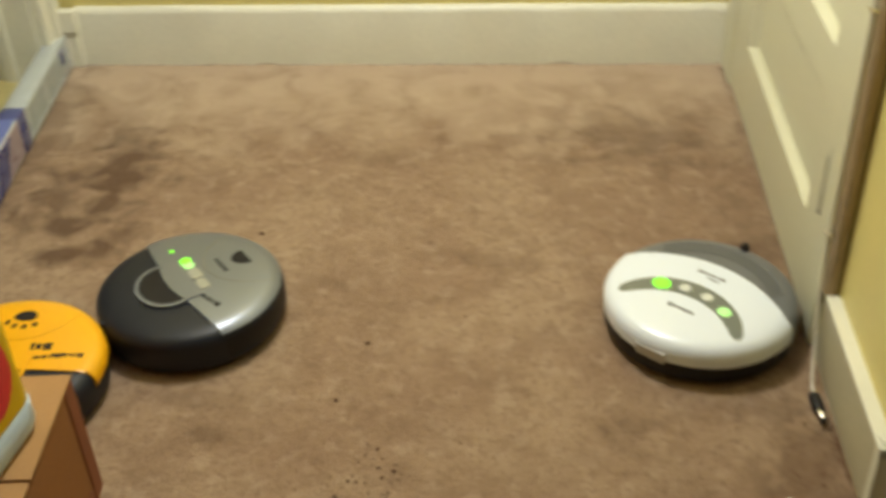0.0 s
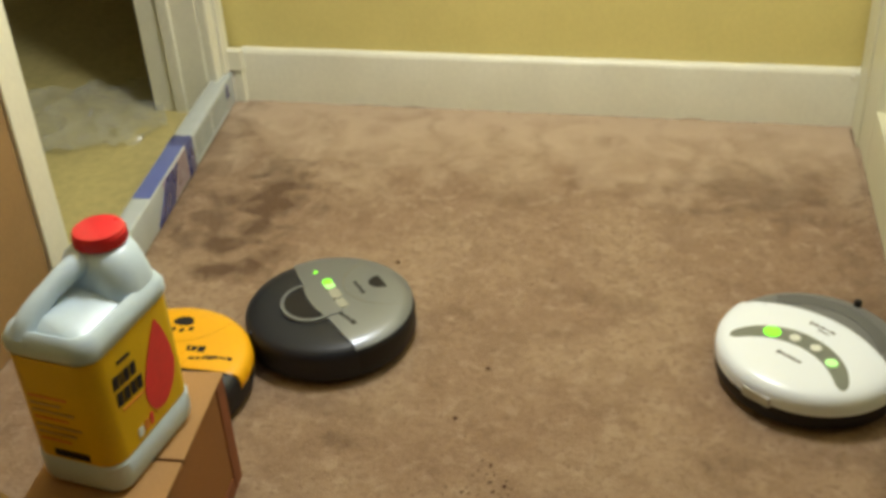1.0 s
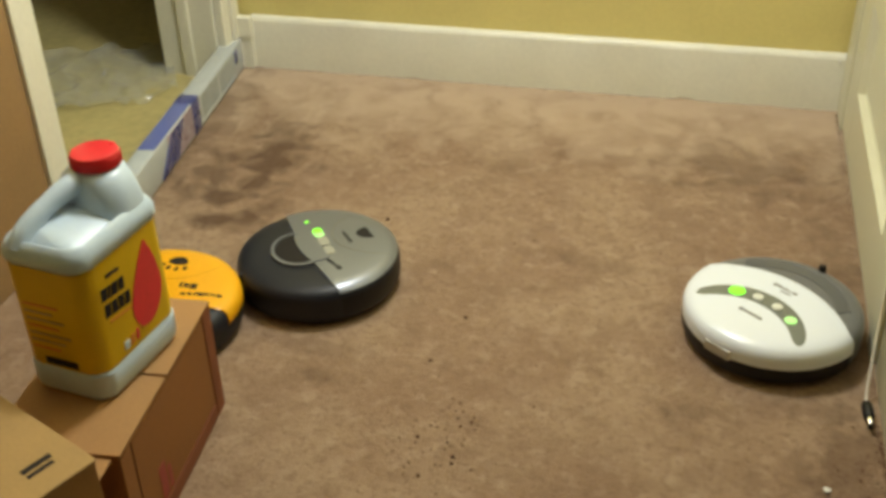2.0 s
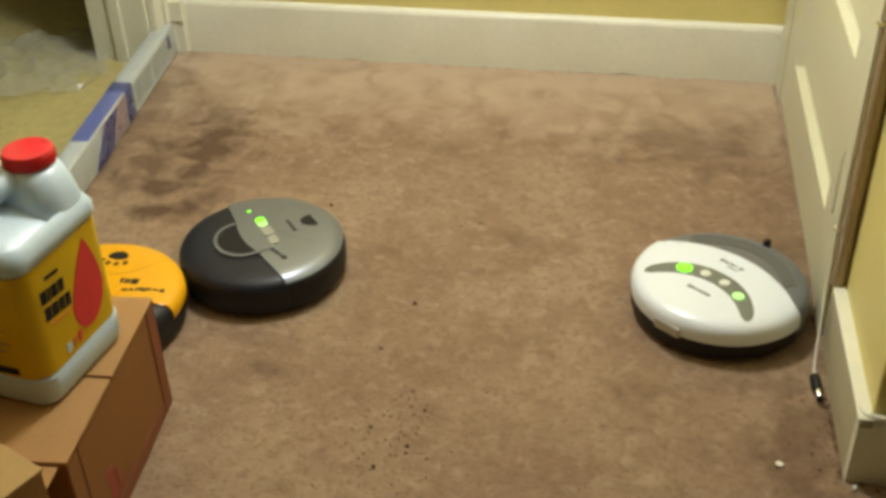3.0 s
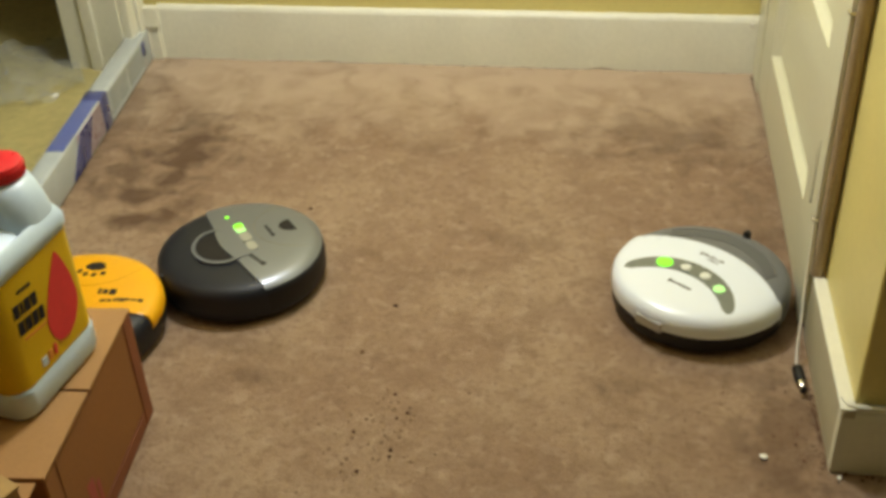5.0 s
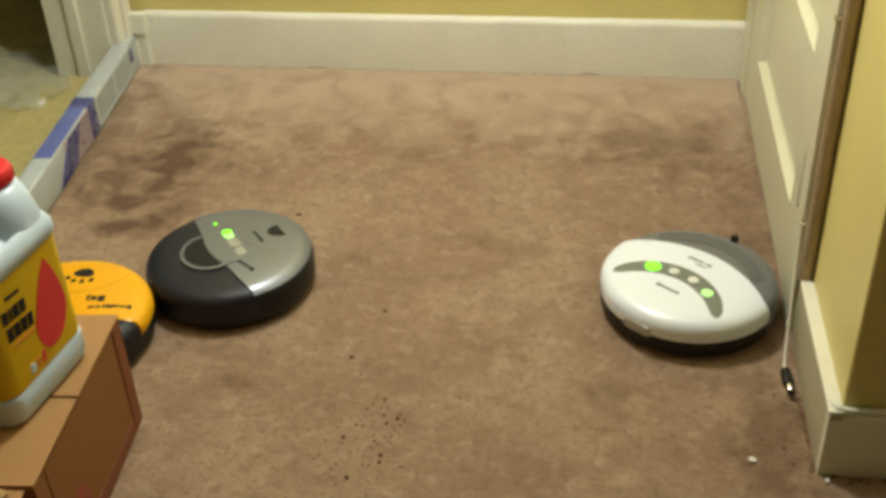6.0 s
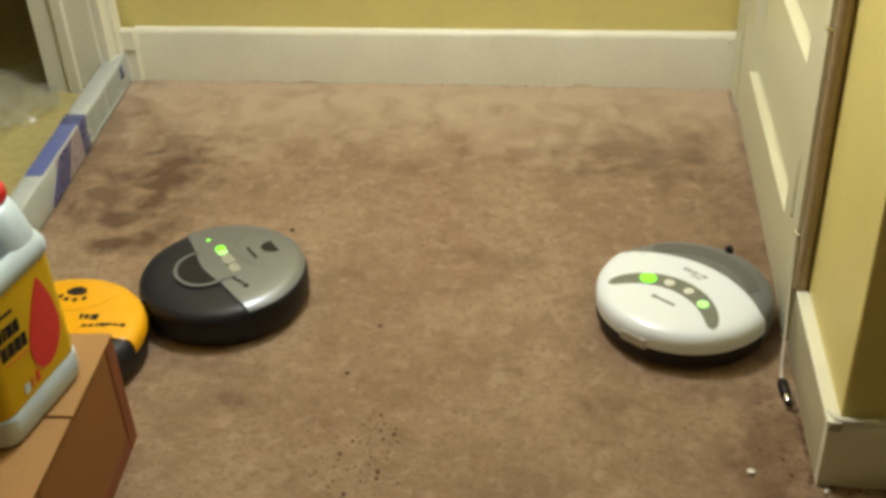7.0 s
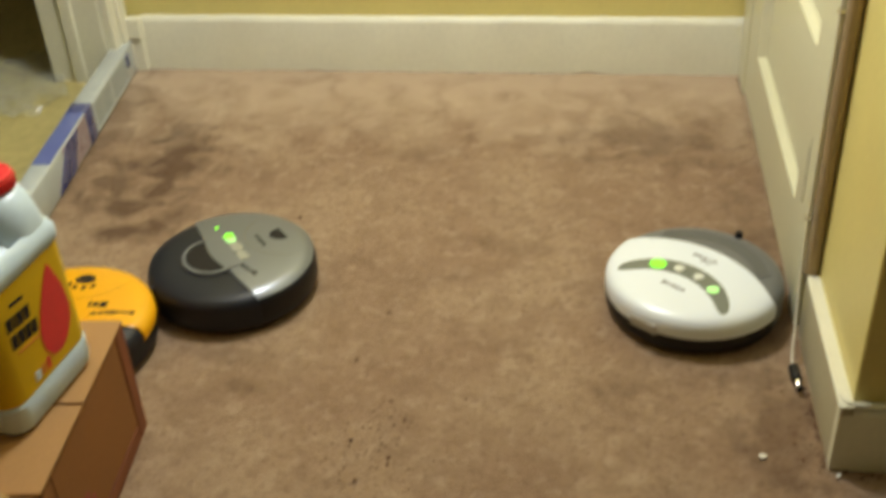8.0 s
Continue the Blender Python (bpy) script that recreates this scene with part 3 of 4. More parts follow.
def round_button(rad):
    return lathe([(rad, -0.004), (rad, 0.0012), (rad * 0.8, 0.0022), (0, 0.0024)], 20)


def undercarriage(thing):
    part("chassis", lathe([(0.140, 0.004), (0.152, 0.006), (0.157, 0.009)], 64), BLACKPL, thing, "black underside", True)
    for sx in (-1, 1):
        w = part("wheel", lathe([(0.026, -0.009), (0.030, -0.006), (0.030, 0.006), (0.026, 0.009)], 24), BLACKPL, thing, "black rubber drive wheel", True)
        w.matrix_basis = pose(sx * 0.115, 0.0, 0.030, 0, 90, 0)


def white_robot(m):
    r = empty("robot_vacuum", m)
    r.scale = (0.985, 0.985, 1)
    tagged(r, "round white robot vacuum with grey bumper and green lit buttons", "robot vacuum", group="robot vacuums on the carpet")
    undercarriage(r)
    part("base_ring", half_shell([(0.158, 0.007), (0.167, 0.011), (0.1705, 0.022), (0.1705, 0.042), (0.165, 0.044)], 0.008, lambda x: 0.0, 0.0008), BLACKPL, r, "black lower body", True)
    part("bumper", lathe(ring_profile(DISC[2:]), 96), GREYPL, r, "grey plastic front bumper", True)
    part("top_shell", half_shell([(0.166, 0.039), (0.1700, 0.043)] + DISC[3:], 0.010, lambda x: 0.056 * max(0, 1 - (x / 0.16) ** 2), 0.0032), ROBWHITE, r, "glossy pearl white top shell", True)
    front = arc(0, -0.02, 0.150, 0.150, 38, 142)
    part("bumper_inlay", band(front, [(x * 0.95, 0.046 + 0.055 * (1 - (x / 0.118) ** 2)) for x, y in front], 0.0012), GREYDK, r, "darker grey inlay in the bumper", True)
    part("bumper_ridge", tube([(x, y, dome(x, y) + 0.0012) for x, y in arc(0, -0.02, 0.151, 0.151, 36, 144)], 0.0018, 6), GREYPL, r, "raised grey ridge", True)
    lip = [(x, 0.010 + 0.056 * (1 - (x / 0.16) ** 2) - 0.006) for x in [-0.145 + 0.29 * i / 24 for i in range(25)]]
    part("shell_lip", tube([(x, y, dome(x, y) + 0.0026) for x, y in lip], 0.0016, 6), ROBWHITE, r, "fine raised lip of the shell", True)
    sx, sy = 0.006, -0.161
    wide = [0.020 * (0.18 + 0.82 * math.sin(math.pi * i / 32) ** 0.38) for i in range(33)]
    turn = [radians(31 + 121 * i / 32) for i in range(33)]
    strip_out = [(sx + (0.133 + w) * math.cos(q), sy + (0.133 + w) * math.sin(q)) for q, w in zip(turn, wide)]
    strip_in = [(sx + (0.133 - w) * math.cos(q), sy + (0.133 - w) * math.sin(q)) for q, w in zip(turn, wide)]
    part("control_strip", band(strip_out, strip_in, 0.0042), PANELGREY, r, "dark grey crescent control strip", True)
    for x, y, rad, mt, lb in ((-0.057, -0.044, 0.0160, GREENLED, "big green lit power button"), (-0.016, -0.032, 0.0105, BTN, ""),
                              (0.028, -0.032, 0.0105, BTN, ""), (0.070, -0.048, 0.0115, PALELED, "pale green lit button")):
        b = part("button", round_button(rad), mt, r, lb, True)
        b.location = (x, y, dome(x, y) + 0.0044)
    part("lettering", bars([(-0.030, 0.005, 0.010), (-0.022, 0.010, 0.006), (-0.008, 0.008, 0.007), (0.004, 0.004, 0.005), (0.012, 0.010, 0.006)], 0, (0.006, 0.030), 0.0038), GREYDK, r, "small dark unreadable lettering")
    part("lettering", bars([(-0.008, 0.024, 0.003)], 0, (0.006, 0.019), 0.0038), GREYDK, r, "small dark unreadable lettering")
    part("lettering", bars([(-0.029, 0.008, 0.009), (-0.019, 0.008, 0.006), (-0.009, 0.010, 0.006), (0.003, 0.006, 0.008), (0.011, 0.010, 0.006)], 0, (0.010, -0.084), 0.0038), GREYDK, r, "small dark unreadable lettering")
    part("sensor_window", lathe([(0.008, -0.004), (0.008, 0.012), (0.006, 0.015), (0, 0.0155)], 18), BLACKPL, r, "black sensor knob", True).location = (0.0, 0.156, 0.079)
    part("rear_latch", block(-0.026, 0.032, -0.1748, -0.160, 0.040, 0.062, 0.003), LATCH, r, "pale grey latch at the rear edge")
    return r


def loop_robot(m, label, top_mat, ring_mat, paw):
    r = empty("robot_vacuum", m)
    tagged(r, label, "robot vacuum", group="robot vacuums on the carpet")
    undercarriage(r)
    part("bumper", lathe(ring_profile(DISC), 96), BUMPER, r, "charcoal plastic front bumper", True)
    cut, bow = 0.014, lambda x: 0.016 * max(0, 1 - (x / 0.16) ** 2)
    if paw:
        line = [(0.167, 0.045), (0.1705, 0.050)] + DISC[3:]
    else:
        line = [(0.1625, 0.0690), (0.1645, 0.0725)] + DISC[6:]
        part("rear_skirt", half_shell([(0.165, 0.012), (0.1695, 0.024), (0.1700, 0.054), (0.168, 0.0645), (0.160, 0.069)], cut - 0.002, lambda x: 0.0, 0.0012), BLACKPL, r, "dark rear skirt", True)
    part("top_shell", half_shell(line, cut, bow, 0.0028), top_mat, r, "", True)
    edge = [(x, cut + bow(x) + 0.001) for x in [-0.157 + 0.314 * i / 28 for i in range(29)]]
    part("shell_edge", tube([(x, y, dome(x, y) + 0.0022) for x, y in edge], 0.0018, 6), ring_mat, r, "", True)
    hy = 0.041
    part("handle_recess", decal(ellipse(0, hy, 0.058, 0.050), 0.0034), INK, r, "black handle recess", True)
    part("handle_loop", band(arc(0, hy, 0.0645, 0.0565, -25, 205, 40), arc(0, hy, 0.0575, 0.0495, -25, 205, 40), 0.0056), ring_mat, r, "rounded carry loop", True)
    lip = [(x, 0.030 + 0.010 * (1 - (x / 0.062) ** 2)) for x in [0.060 - 0.12 * i / 16 for i in range(17)]]
    part("handle_bridge", band(lip, [(p[0] * 1.06, -0.004) for p in lip], 0.0048), top_mat, r, "", True)
    seam = SILVERDK if not paw else SEAMYEL
    part("bin_seam", tube([(x, y, dome(x, y) + 0.0026) for x, y in arc(0, -0.150, 0.092, 0.112, 8, 172)], 0.0011, 6), seam, r, "fine seam of the dust bin", True)
    for x0, x1, y0, y1, mt, lb in ((-0.050, -0.018, -0.0235, -0.004, BTN, ""), (-0.015, 0.020, -0.026, -0.004, BTN, ""), (0.023, 0.056, -0.026, -0.006, PALELED, "pale lit arrow button")):
        m2 = ROBYEL if paw and mt is BTN else BTNGREY if mt is BTN else mt
        c = 0.005
        part("button", decal([(x0 + c, y0), (x1 - c, y0), (x1, y0 + c), (x1, y1 - c), (x1 - c, y1), (x0 + c, y1), (x0, y1 - c), (x0, y0 + c)], 0.0042), m2, r, lb, True)
    lit = part("power_light", round_button(0.0105), GREENLED, r, "green lit button", True)
    lit.location = (0.048, -0.017, dome(0.048, -0.017) + 0.0040)
    if not paw:
        spot = part("status_light", round_button(0.0048), GREENLED, r, "small green light", True)
        spot.location = (0.097, -0.010, dome(0.097, 0.010) + 0.0028)
    part("lettering", bars([(-0.026, 0.011, 0.010), (-0.012, 0.007, 0.007), (-0.002, 0.008, 0.008), (0.009, 0.011, 0.007)], 16, (-0.082, -0.004), 0.0034), INK, r, "small dark unreadable lettering")
    if not paw:
        part("lettering", bars([(-0.024, 0.007, 0.009), (-0.015, 0.008, 0.006), (-0.005, 0.007, 0.008), (0.004, 0.008, 0.006), (0.014, 0.008, 0.007)], 0, (0, -0.066), 0.0032), INK, r, "small unreadable lettering")
        part("badge", decal(arc(0, -0.118, 0.023, 0.030, 0, 180, 16), 0.0034), INK, r, "black half-round badge")
    else:
        part("paw_mark", decal([(-0.022, -0.104), (-0.014, -0.118), (0.000, -0.124), (0.014, -0.118), (0.022, -0.104), (0.016, -0.094), (0.0, -0.090), (-0.016, -0.094)], 0.0034), INK, r, "black paw-shaped mark")
        for x, y in ((-0.026, -0.084), (-0.010, -0.076), (0.008, -0.076), (0.024, -0.084)):
            part("paw_mark", decal(ellipse(x, y, 0.005, 0.007, 12), 0.0034), INK, r, "black toe mark")
        part("lettering", bars([(-0.018, 0.014, 0.018), (-0.001, 0.010, 0.014), (0.012, 0.006, 0.018)], 8, (-0.064, -0.028), 0.0034), INK, r, "dark brown unreadable mark")
        part("lettering", bars([(-0.03, 0.010, 0.010), (-0.018, 0.012, 0.006), (-0.004, 0.010, 0.008), (0.008, 0.014, 0.006)], 10, (-0.112, -0.014), 0.0034), INK, r, "dark brown unreadable lettering")
    part("front_tab", block(-0.006, 0.006, 0.158, 0.1725, 0.064, 0.073, 0.002), BUMPER, r)
    return r


white_robot(pose(-0.153, -1.068, 0.0, 0, 0, -37))
loop_robot(pose(-1.076, -1.070, 0.0, 0, 0, 129), "round silver and charcoal robot vacuum with green lit buttons", SILVER, SILVER, False)
loop_robot(pose(-1.343, -1.291, 0.0, 0, 0, 176), "round bright yellow and black robot vacuum beside the cardboard box", ROBYEL, ROBYEL, True)


# ---- the cardboard box ----
def carton():
    b = empty("cardboard_box", pose(-1.117, -1.485, 0, 0, 0, 5))
    tagged(b, "brown cardboard box with closed top flaps, on the carpet", "cardboard box")
    L, D, Z = 0.205, 0.385, 0.2245
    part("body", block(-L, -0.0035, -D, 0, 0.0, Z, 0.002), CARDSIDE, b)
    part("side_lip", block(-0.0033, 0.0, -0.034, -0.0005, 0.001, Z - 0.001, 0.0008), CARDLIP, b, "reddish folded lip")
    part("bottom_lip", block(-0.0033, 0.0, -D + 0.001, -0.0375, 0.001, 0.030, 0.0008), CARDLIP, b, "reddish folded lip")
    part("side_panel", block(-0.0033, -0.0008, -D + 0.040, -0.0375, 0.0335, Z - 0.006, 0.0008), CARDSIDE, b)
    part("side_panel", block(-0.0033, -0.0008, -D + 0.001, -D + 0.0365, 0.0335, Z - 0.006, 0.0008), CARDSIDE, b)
    part("printed_mark", block(-0.0008, 0.0, -0.285, -0.262, 0.040, 0.105, 0.0), CARDRED, b, "faded red printed bars")
    part("printed_mark", block(-0.0008, 0.0, -0.255, -0.245, 0.040, 0.085, 0.0), CARDRED, b, "faded red printed bars")
    for y0, y1, lift in ((-0.201, 0.001, 0.0), (-D - 0.001, -0.208, 0.0005)):
        bm = bmesh.new()
        nx, ny = 14, 8
        grid = [[[bm.verts.new((-L + (L + 0.001) * i / nx, y0 + (y1 - y0) * j / ny, Z + lift + k * 0.004 + 0.0012 * noise.noise((i * 0.5, j * 0.5 + y0 * 9, 2)))) for j in range(ny + 1)] for i in range(nx + 1)] for k in (0, 1)]
        for k in (0, 1):
            for i in range(nx):
                for j in range(ny):
                    bm.faces.new((grid[k][i][j], grid[k][i + 1][j], grid[k][i + 1][j + 1], grid[k][i][j + 1]))
        edge = [(i, 0) for i in range(nx + 1)] + [(nx, j) for j in range(1, ny + 1)] + [(i, ny) for i in range(nx - 1, -1, -1)] + [(0, j) for j in range(ny - 1, 0, -1)]
        for (i, j), (p, q) in zip(edge, edge[1:] + edge[:1]):
            bm.faces.new((grid[0][i][j], grid[0][p][q], grid[1][p][q], grid[1][i][j]))
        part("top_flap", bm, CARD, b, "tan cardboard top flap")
    part("end_flap", block(-L * 0.62, -0.012, -D - 0.075, -D - 0.003, Z - 0.006, Z - 0.002, 0.001), CARD, b, "narrow folded-out flap")
    return b


carton()


def pale_carton():
    b = empty("small_carton", pose(-1.062, -1.95, 0, 0, 0, -24))
    tagged(b, "small pale cardboard carton beside the larger box", "cardboard box")
    part("body", block(-0.40, 0, -0.26, 0, 0, 0.296, 0.002), CARD, b)
    part("lid", block(-0.402, 0.002, -0.262, 0.002, 0.2965, 0.301, 0.0012), PALECARD, b, "pale tan carton lid")
    part("printed_mark", block(-0.060, -0.050, -0.075, -0.03, 0.3005, 0.3016), INK, b, "dark unreadable printing")
    part("printed_mark", block(-0.045, -0.038, -0.075, -0.035, 0.3005, 0.3016), INK, b, "dark unreadable printing")


pale_carton()


# ---- the jug ----
def rounded_rect(hx, hy, r, n=6):
    pts = []
    for cx, cy, a in ((hx - r, hy - r, 0), (-hx + r, hy - r, 90), (-hx + r, -hy + r, 180), (hx - r, -hy + r, 270)):
        pts += [(cx + r * math.cos(radians(a + 90 * i / n)), cy + r * math.sin(radians(a + 90 * i / n))) for i in range(n + 1)]
    return pts


def loft(levels, caps=True):
    """A skin over rounded rectangles: (z, half x, half y, corner, shift x, shift y)."""
    bm = bmesh.new()
    rings = [[bm.verts.new((x + sx, y + sy, z)) for x, y in rounded_rect(hx, hy, r)] for z, hx, hy, r, sx, sy in levels]
    for a, b in zip(rings, rings[1:]):
        for i in range(len(a)):
            j = (i + 1) % len(a)
            bm.faces.new((a[i], a[j], b[j], b[i]))
    if caps:
        bm.faces.new(rings[0][::-1])
        bm.faces.new(rings[-1])
    return bm


def jug():
    j = empty("litter_jug", pose(-1.206, -1.664, 0.2295, 0, 0, -8))
    tagged(j, "white plastic jug, yellow label, red cap, on a cardboard box", "jug")
    hx, hy = 0.074, 0.102
    part("body", loft([(0, hx - 0.014, hy - 0.014, 0.020, 0, 0), (0.004, hx - 0.004, hy - 0.004, 0.026, 0, 0), (0.016, hx, hy, 0.03, 0, 0), (0.048, hx, hy, 0.03, 0, 0),
                       (0.052, hx - 0.003, hy - 0.003, 0.03, 0, 0), (0.232, hx - 0.003, hy - 0.003, 0.03, 0, 0), (0.237, hx + 0.001, hy + 0.001, 0.03, 0, 0),
                       (0.250, hx + 0.001, hy + 0.001, 0.03, 0, 0), (0.263, hx - 0.006, hy - 0.006, 0.028, 0, 0), (0.267, hx - 0.012, hy - 0.012, 0.026, 0, 0),
                       (0.264, hx - 0.017, hy - 0.017, 0.024, 0, 0), (0.256, hx - 0.024, hy - 0.024, 0.02, 0, 0)]), JUGWHITE, j, "milky white plastic body", True)
    part("label", loft([(0.053, hx - 0.0016, hy - 0.0016, 0.031, 0, 0), (0.231, hx - 0.0016, hy - 0.0016, 0.031, 0, 0)], False), LABELYEL, j, "bright yellow wrap label", True)
    part("shoulder", loft([(0.250, 0.067, 0.046, 0.034, 0.003, 0.052), (0.272, 0.064, 0.043, 0.034, 0.002, 0.053), (0.290, 0.060, 0.041, 0.036, 0.001, 0.055), (0.305, 0.053, 0.039, 0.036, 0.0, 0.058), (0.315, 0.043, 0.037, 0.035, 0.0, 0.061), (0.3195, 0.034, 0.034, 0.033, 0, 0.063)]), JUGWHITE, j, "", True)
    part("deck", loft([(0.250, 0.056, 0.070, 0.02, 0.004, -0.020), (0.262, 0.046, 0.062, 0.02, -0.002, -0.020), (0.274, 0.018, 0.048, 0.015, -0.028, -0.014)]), JUGWHITE, j, "", True)
    part("neck", lathe([(0.031, 0.292), (0.031, 0.304), (0.034, 0.307), (0.034, 0.312), (0.029, 0.314), (0.029, 0.328)], 32), JUGWHITE, j, "", True).location = (0.0, 0.064, 0)
    grip = tube([(-0.006, 0.050, 0.298), (-0.014, 0.022, 0.303), (-0.022, -0.010, 0.297), (-0.030, -0.045, 0.284), (-0.036, -0.072, 0.267), (-0.038, -0.086, 0.248)],
                lambda t: 0.0150 + 0.005 * abs(2 * t - 1), 14)
    part("handle", grip, JUGWHITE, j, "thick moulded carry handle", True)
    cap = part("cap", lathe([(0.034, 0.319), (0.037, 0.321), (0.037, 0.336), (0.035, 0.341), (0.029, 0.3425), (0.0, 0.3415)], 40), CAPRED, j, "red screw cap", True)
    cap.location = (0.0, 0.064, 0)
    ribs = bmesh.new()
    for i in range(40):
        own = 2 * math.pi * i / 40
        block(0.0355, 0.0382, -0.0011, 0.0011, 0.322, 0.335, bm=ribs)
        ribs.verts.ensure_lookup_table()
        bmesh.ops.rotate(ribs, verts=ribs.verts[-8:], cent=(0, 0, 0), matrix=Matrix.Rotation(own, 3, "Z"))
    part("cap_ribs", ribs, CAPRED, cap)
    face = hx - 0.0016

    def on_side(name, outline, mt, lb, depth=0.0012):
        """A thin printed shape on the +x side: outline in (y, z)."""
        bm = prism(outline, 0, depth)
        o = part(name, bm, mt, j, lb)
        o.matrix_basis = Matrix(((0, 0, 1, face), (1, 0, 0, 0), (0, 1, 0, 0), (0, 0, 0, 1)))
        return o

    drop = []
    for i in range(36):
        a = 2 * math.pi * i / 36
        s = math.sin(a)
        w = 0.038 * math.cos(a) * (1 if s < 0 else (1 - s) ** 0.4)
        z = 0.124 + (0.052 if s < 0 else 0.088) * s
        drop.append((0.031 + w + 0.16 * (z - 0.124), z))
    on_side("red_drop", drop, LABELRED, "red teardrop print")
    tilt = radians(-6)

    def bar(y, z, w, h, mt, lb=""):
        c, d = math.cos(tilt), math.sin(tilt)
        on_side("label_bar", [(y + a * c - b * d, z + a * d + b * c) for a, b in ((0, 0), (w, 0), (w, h), (0, h))], mt, lb)

    # two rows of plain black bars
    for y, w in ((-0.068, 0.013), (-0.052, 0.005), (-0.044, 0.013), (-0.028, 0.012)):
        bar(y, 0.169 - 0.1 * (y + 0.07), w, 0.020, INK, "black printed bar")
    for y, w in ((-0.067, 0.013), (-0.051, 0.013), (-0.035, 0.012), (-0.020, 0.011)):
        bar(y, 0.140 - 0.1 * (y + 0.07), w, 0.021, INK, "black printed bar")
    bar(-0.050, 0.201, 0.030, 0.005, INK, "small black printed line")
    bar(-0.060, 0.128, 0.050, 0.003, ORANGEINK, "thin orange printed line")
    for y, z, w, h, mt in ((-0.026, 0.064, 0.010, 0.016, ORANGEINK), (-0.012, 0.064, 0.007, 0.018, LABELRED), (-0.042, 0.064, 0.012, 0.014, JUGWHITE), (0.004, 0.074, 0.026, 0.004, ORANGEINK)):
        bar(y, z, w, h, mt, "small printed mark")
    part("label_bar", block(-0.028, 0.030, -hy + 0.0002, -hy + 0.0030, 0.058, 0.070), INK, j, "black bar at the label's foot")
    for k in range(7):
        w = 0.05 + 0.03 * ((k * 37) % 5) / 5
        part("label_bar", block(-0.045, -0.045 + w, -hy + 0.0004, -hy + 0.0026, 0.085 + k * 0.013, 0.089 + k * 0.013), BRASS if k % 3 else ORANGEINK, j, "small printed line")
    return j


jug()


# ---- the long wrapped package in the doorway ----
def package():
    u = Vector((0.085, -0.78, 0)).normalized()
    ang = math.degrees(math.atan2(u.y, u.x))
    p = empty("long_package", pose(-1.684, -0.012, 0.001, 0, 0, ang))
    tagged(p, "long narrow plastic-wrapped package with blue printing, across the doorway", "package")
    W, Hh = 0.050, 0.096            # local: x along, -y is the outer side, z up; the lit side face is y = 0
    LEN = 1.10

    def bar_mesh(x0, x1, grow, bev=0.006):
        bm = block(x0, x1, -W - grow, grow, 0.0, Hh + grow, bev, 3)
        return bm

    part("core", bar_mesh(0, LEN, 0.0), WRAP, p, "white card core", True)
    part("side_insert", block(0.10, 0.40, -0.001, 0.0014, 0.018, 0.082, 0.001), WRAPGREY, p, "greyish sunken window")
    for zz in (0.011, 0.084):
        part("window_edge", block(0.10, 0.41, -0.001, 0.0030, zz, zz + 0.008, 0.0008), WRAP, p)
    part("divider", block(0.245, 0.255, -0.001, 0.0024, 0.018, 0.082, 0.0008), WRAP, p)
    part("end_tab", block(0.066, 0.092, -0.001, 0.0022, 0.044, 0.082, 0.0008), BLUE, p, "blue printed tab")
    part("blue_band", bar_mesh(0.415, 0.475, 0.0016), BLUE, p, "dark blue printed band", True)
    part("top_stripe", block(0.476, 0.74, -W + 0.004, -0.003, Hh - 0.002, Hh + 0.0018, 0.0008), PALEBLUE, p, "pale blue printed top")
    part("picture_field", block(0.476, 0.66, -0.001, 0.0014, 0.008, Hh - 0.004, 0.0008), PICTURE, p, "purple-brown printed picture")
    bm = bmesh.new()
    quad = ((0.545, Hh - 0.006), (0.635, Hh - 0.006), (0.73, 0.007), (0.61, 0.007))
    low, top = [bm.verts.new((x, 0.0, z)) for x, z in quad], [bm.verts.new((x, 0.0028, z)) for x, z in quad]
    bm.faces.new(top)
    for k in range(4):
        bm.faces.new((low[k], low[(k + 1) % 4], top[(k + 1) % 4], top[k]))
    part("blue_slant", bm, BLUE, p, "dark blue slanted print")
    part("end_cap", block(-0.004, 0.012, -W - 0.002, 0.002, 0.0, Hh + 0.002, 0.003), CABLE, p, "white end cap")
    film = bmesh.new()
    n, rng = 60, random.Random(4)
    prof = [(0.004, 0.004), (0.005, Hh * 0.5), (0.003, Hh + 0.002), (-W * 0.5, Hh + 0.005), (-W - 0.003, Hh + 0.002), (-W - 0.004, 0.004)]
    rings = [[film.verts.new((LEN * i / n, y + rng.uniform(-0.001, 0.0012), z + rng.uniform(-0.001, 0.001))) for y, z in prof] for i in range(n + 1)]
    for a, b in zip(rings, rings[1:]):
        for k in range(len(prof) - 1):
            film.faces.new((a[k], a[k + 1], b[k + 1], b[k]))
    wrap = part("shrink_film", film, CLEARFILM, p, "crinkled clear shrink wrap", True)
    wrap.visible_shadow = False


package()


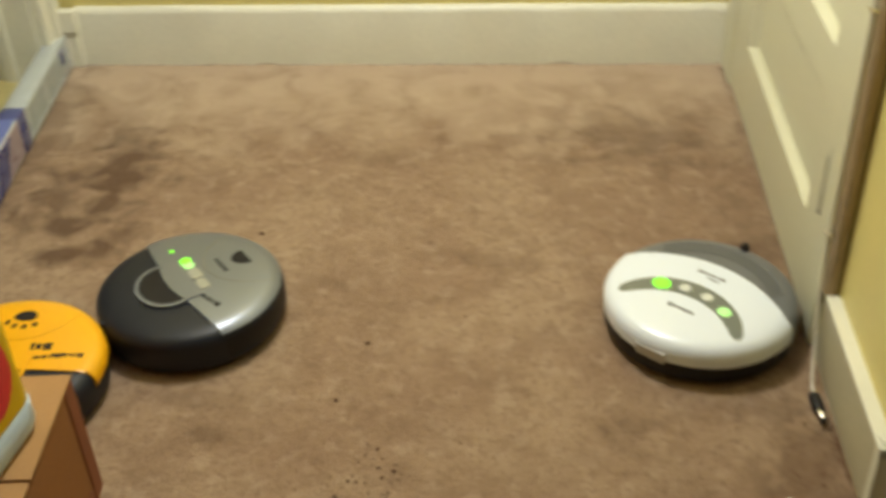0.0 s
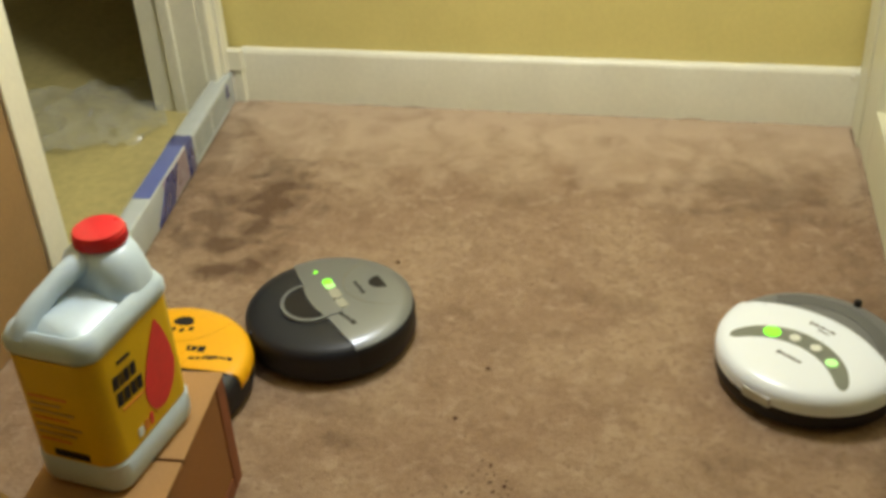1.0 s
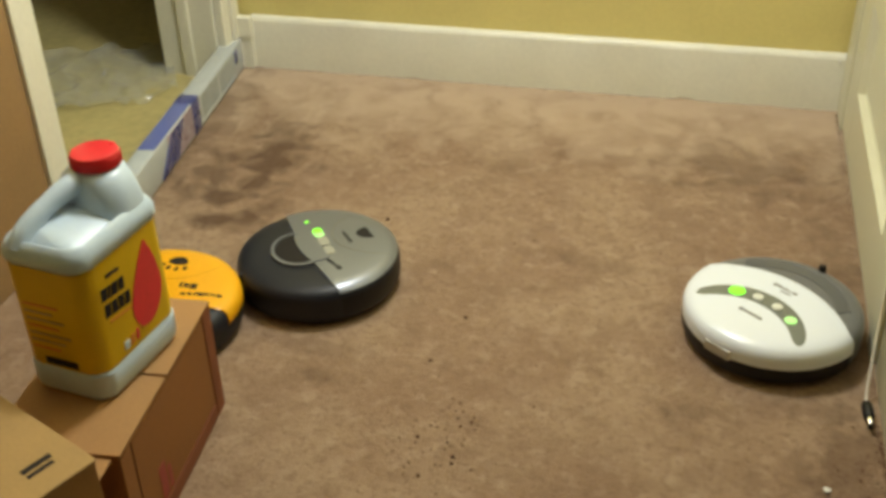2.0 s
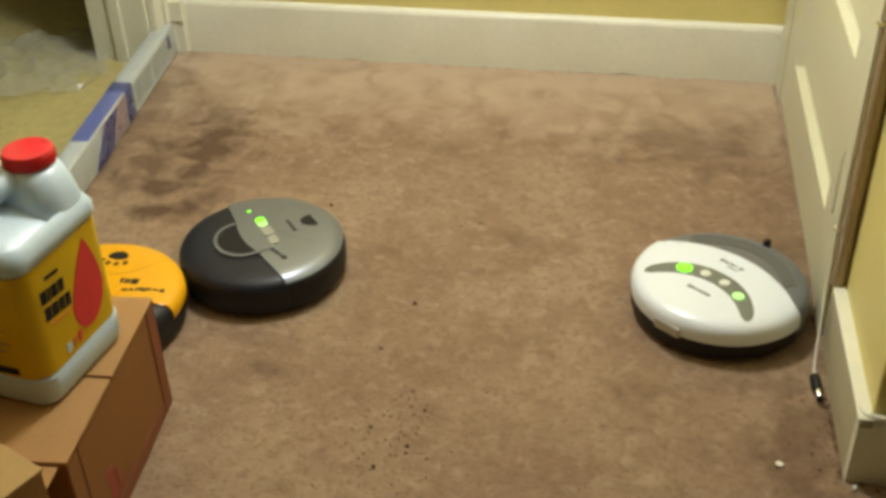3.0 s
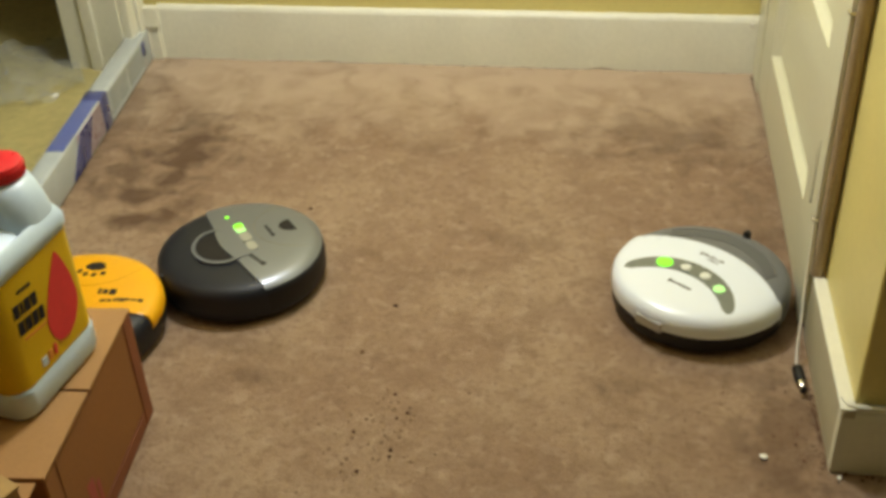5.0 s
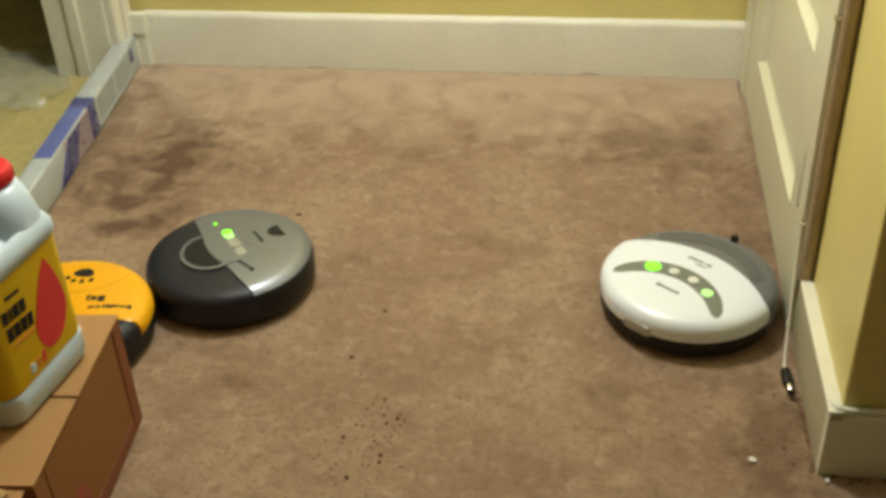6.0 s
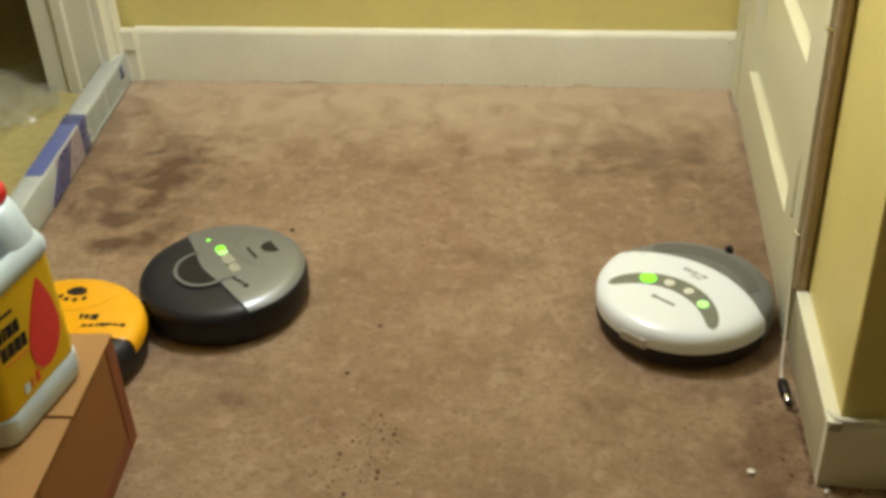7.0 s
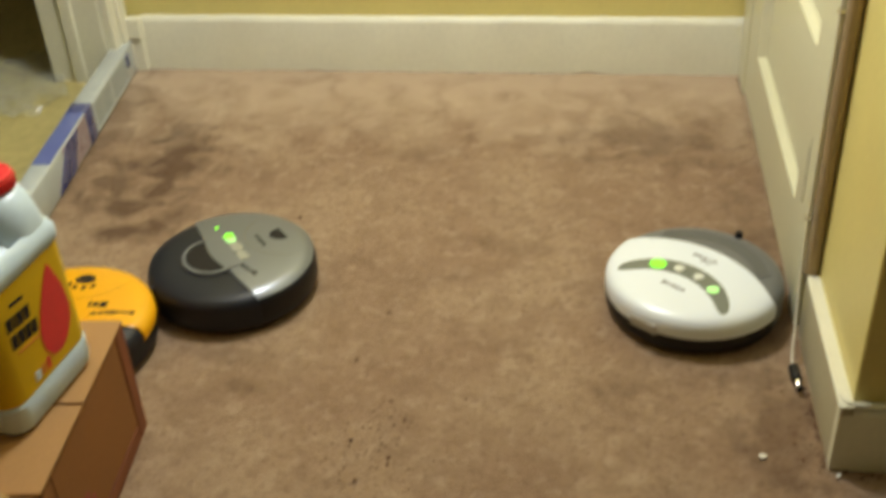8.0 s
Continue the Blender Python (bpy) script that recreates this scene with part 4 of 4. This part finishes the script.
# ---- crumpled plastic in the dim room ----
def plastic_sheet():
    bm = bmesh.new()
    nx, ny = 60, 60
    rows = []
    for j in range(ny + 1):
        row = []
        for i in range(nx + 1):
            u, v = i / nx - 0.5, j / ny - 0.5
            x, y = u * 0.60 + 0.05 * noise.noise((v * 5, 1, 2)), v * 0.44 + 0.05 * noise.noise((u * 5, 6, 2))
            ridge = 1 - abs(noise.noise((x * 9, y * 9, 3))) * 2
            z = 0.004 + 0.022 * max(0, ridge) ** 3 + 0.014 * abs(noise.noise((x * 22, y * 22, 8)))
            row.append(bm.verts.new((x, y, z)))
        rows.append(row)
    for a, b in zip(rows, rows[1:]):
        for i in range(nx):
            bm.faces.new((a[i], a[i + 1], b[i + 1], b[i]))
    s = part("plastic_sheet", bm, FILM, None, "", True)
    s.matrix_basis = pose(-2.16, -0.20, -0.004, 0, 0, 28)
    tagged(s, "crumpled clear plastic sheet on the dim room floor", "plastic sheet")


plastic_sheet()


# ---- cable, plug, clips, nails ----
def cable():
    c = empty("power_cable", pose(0, 0, 0))
    tagged(c, "thin white cable with black plug, hanging along the casing", "cable")
    part("cord", tube([(0.027, -1.125, 1.30), (0.027, -1.126, 0.90), (0.027, -1.125, 0.62), (0.027, -1.127, 0.36), (0.027, -1.129, 0.22), (0.025, -1.146, 0.14), (0.020, -1.185, 0.075), (0.013, -1.235, 0.022), (0.012, -1.262, 0.013)], 0.0026), CABLE, c, "white cord", True)
    plug = part("plug", lathe([(0.0035, 0), (0.0065, 0.004), (0.0075, 0.010), (0.0075, 0.030), (0.0062, 0.038)], 16), BLACKPL, c, "black moulded plug", True)
    plug.matrix_basis = pose(0.012, -1.256, 0.013, 90, 0, 3) @ Matrix.Diagonal((1.3, 1.3, 1.12, 1))
    tip = part("tip", lathe([(0.0042, 0.037), (0.0042, 0.053), (0.0030, 0.055)], 14), STEEL, plug, "nickel barrel tip", True)
    ring = part("tip_end", lathe([(0.0045, 0.0555), (0.0045, 0.060), (0.0015, 0.0605)], 14), BLACKPL, plug, "black ring at the tip", True)
    for z in (0.24, 0.625, 1.02):
        part("clip", block(0.022, 0.040, -1.1310, -1.1175, z, z + 0.007, 0.002), STEEL, c, "shiny cable clip")


cable()
nail = part("nail_head", lathe([(0.005, 0), (0.005, 0.002), (0.003, 0.004), (0, 0.0045)], 14), CRUMBW, None, "", True)
nail.matrix_basis = pose(0.014, -0.002, 0.140, 90, 0, 0)
tagged(nail, "small painted nail head in the baseboard", "nail")


# ---- crumbs ----
def crumbs():
    rng = random.Random(12)

    def lump(bm, x, y, r, flat=0.6):
        k = bmesh.ops.create_icosphere(bm, subdivisions=1, radius=r)
        for v in k["verts"]:
            v.co = Vector((x, y, r * 0.35)) + Vector((v.co.x * rng.uniform(0.7, 1.3), v.co.y * rng.uniform(0.7, 1.3), v.co.z * flat))

    bm = bmesh.new()
    for _ in range(80):
        lump(bm, rng.gauss(-0.70, 0.055), rng.gauss(-1.53, 0.095), rng.uniform(0.0011, 0.0029))
    for x, y, r in ((-0.780, -1.284, 0.005), (-0.696, -1.396, 0.004), (-0.665, -1.441, 0.004), (-0.677, -1.534, 0.0045), (-0.676, -1.55, 0.0035), (-0.749, -1.498, 0.004), (-0.724, -1.59, 0.004)):
        lump(bm, x, y, r)
    for _ in range(90):
        lump(bm, rng.uniform(-1.55, -0.05), rng.uniform(-1.7, -0.1), rng.uniform(0.0008, 0.0024))
    for x, y, r in ((-1.008, -0.795, 0.006), (-0.745, -1.135, 0.0045), (-0.70, -0.84, 0.003), (-0.66, -0.82, 0.003)):
        lump(bm, x, y, r)
    tagged(part("crumbs", bm, CRUMB, None, "", True), "dark crumbs scattered on the carpet", "crumbs", kind="stuff")
    bm = bmesh.new()
    for _ in range(120):
        t = rng.random()
        lump(bm, 0.035 - abs(rng.gauss(0, 0.0045)), -1.30 - 0.20 * t, rng.uniform(0.0008, 0.0026))
    for _ in range(10):
        lump(bm, rng.gauss(-0.005, 0.016), rng.gauss(-1.42, 0.05), rng.uniform(0.0015, 0.0035))
    for _ in range(30):
        lump(bm, rng.uniform(0.04, 0.35), -1.505 - abs(rng.gauss(0, 0.008)), rng.uniform(0.0015, 0.004))
    for _ in range(90):
        lump(bm, 0.030 - abs(rng.gauss(0, 0.004)), -0.03 - 0.8 * rng.random() ** 2.2, rng.uniform(0.0007, 0.0022))
    for _ in range(70):
        lump(bm, rng.uniform(-1.6, 0.0), -0.006 - abs(rng.gauss(0, 0.003)), rng.uniform(0.0010, 0.0028))
    tagged(part("crumbs", bm, CRUMB, None, "", True), "dark dirt along the foot of the baseboard", "crumbs", kind="stuff")
    for x, y, r in ((-0.063, -1.482, 0.0065), (0.052, -1.515, 0.0045)):
        bm = bmesh.new()
        lump(bm, x, y, r)
        tagged(part("crumb", bm, CRUMBW, None, "", True), "small white crumb on the carpet", "crumb", group="white crumbs")


crumbs()
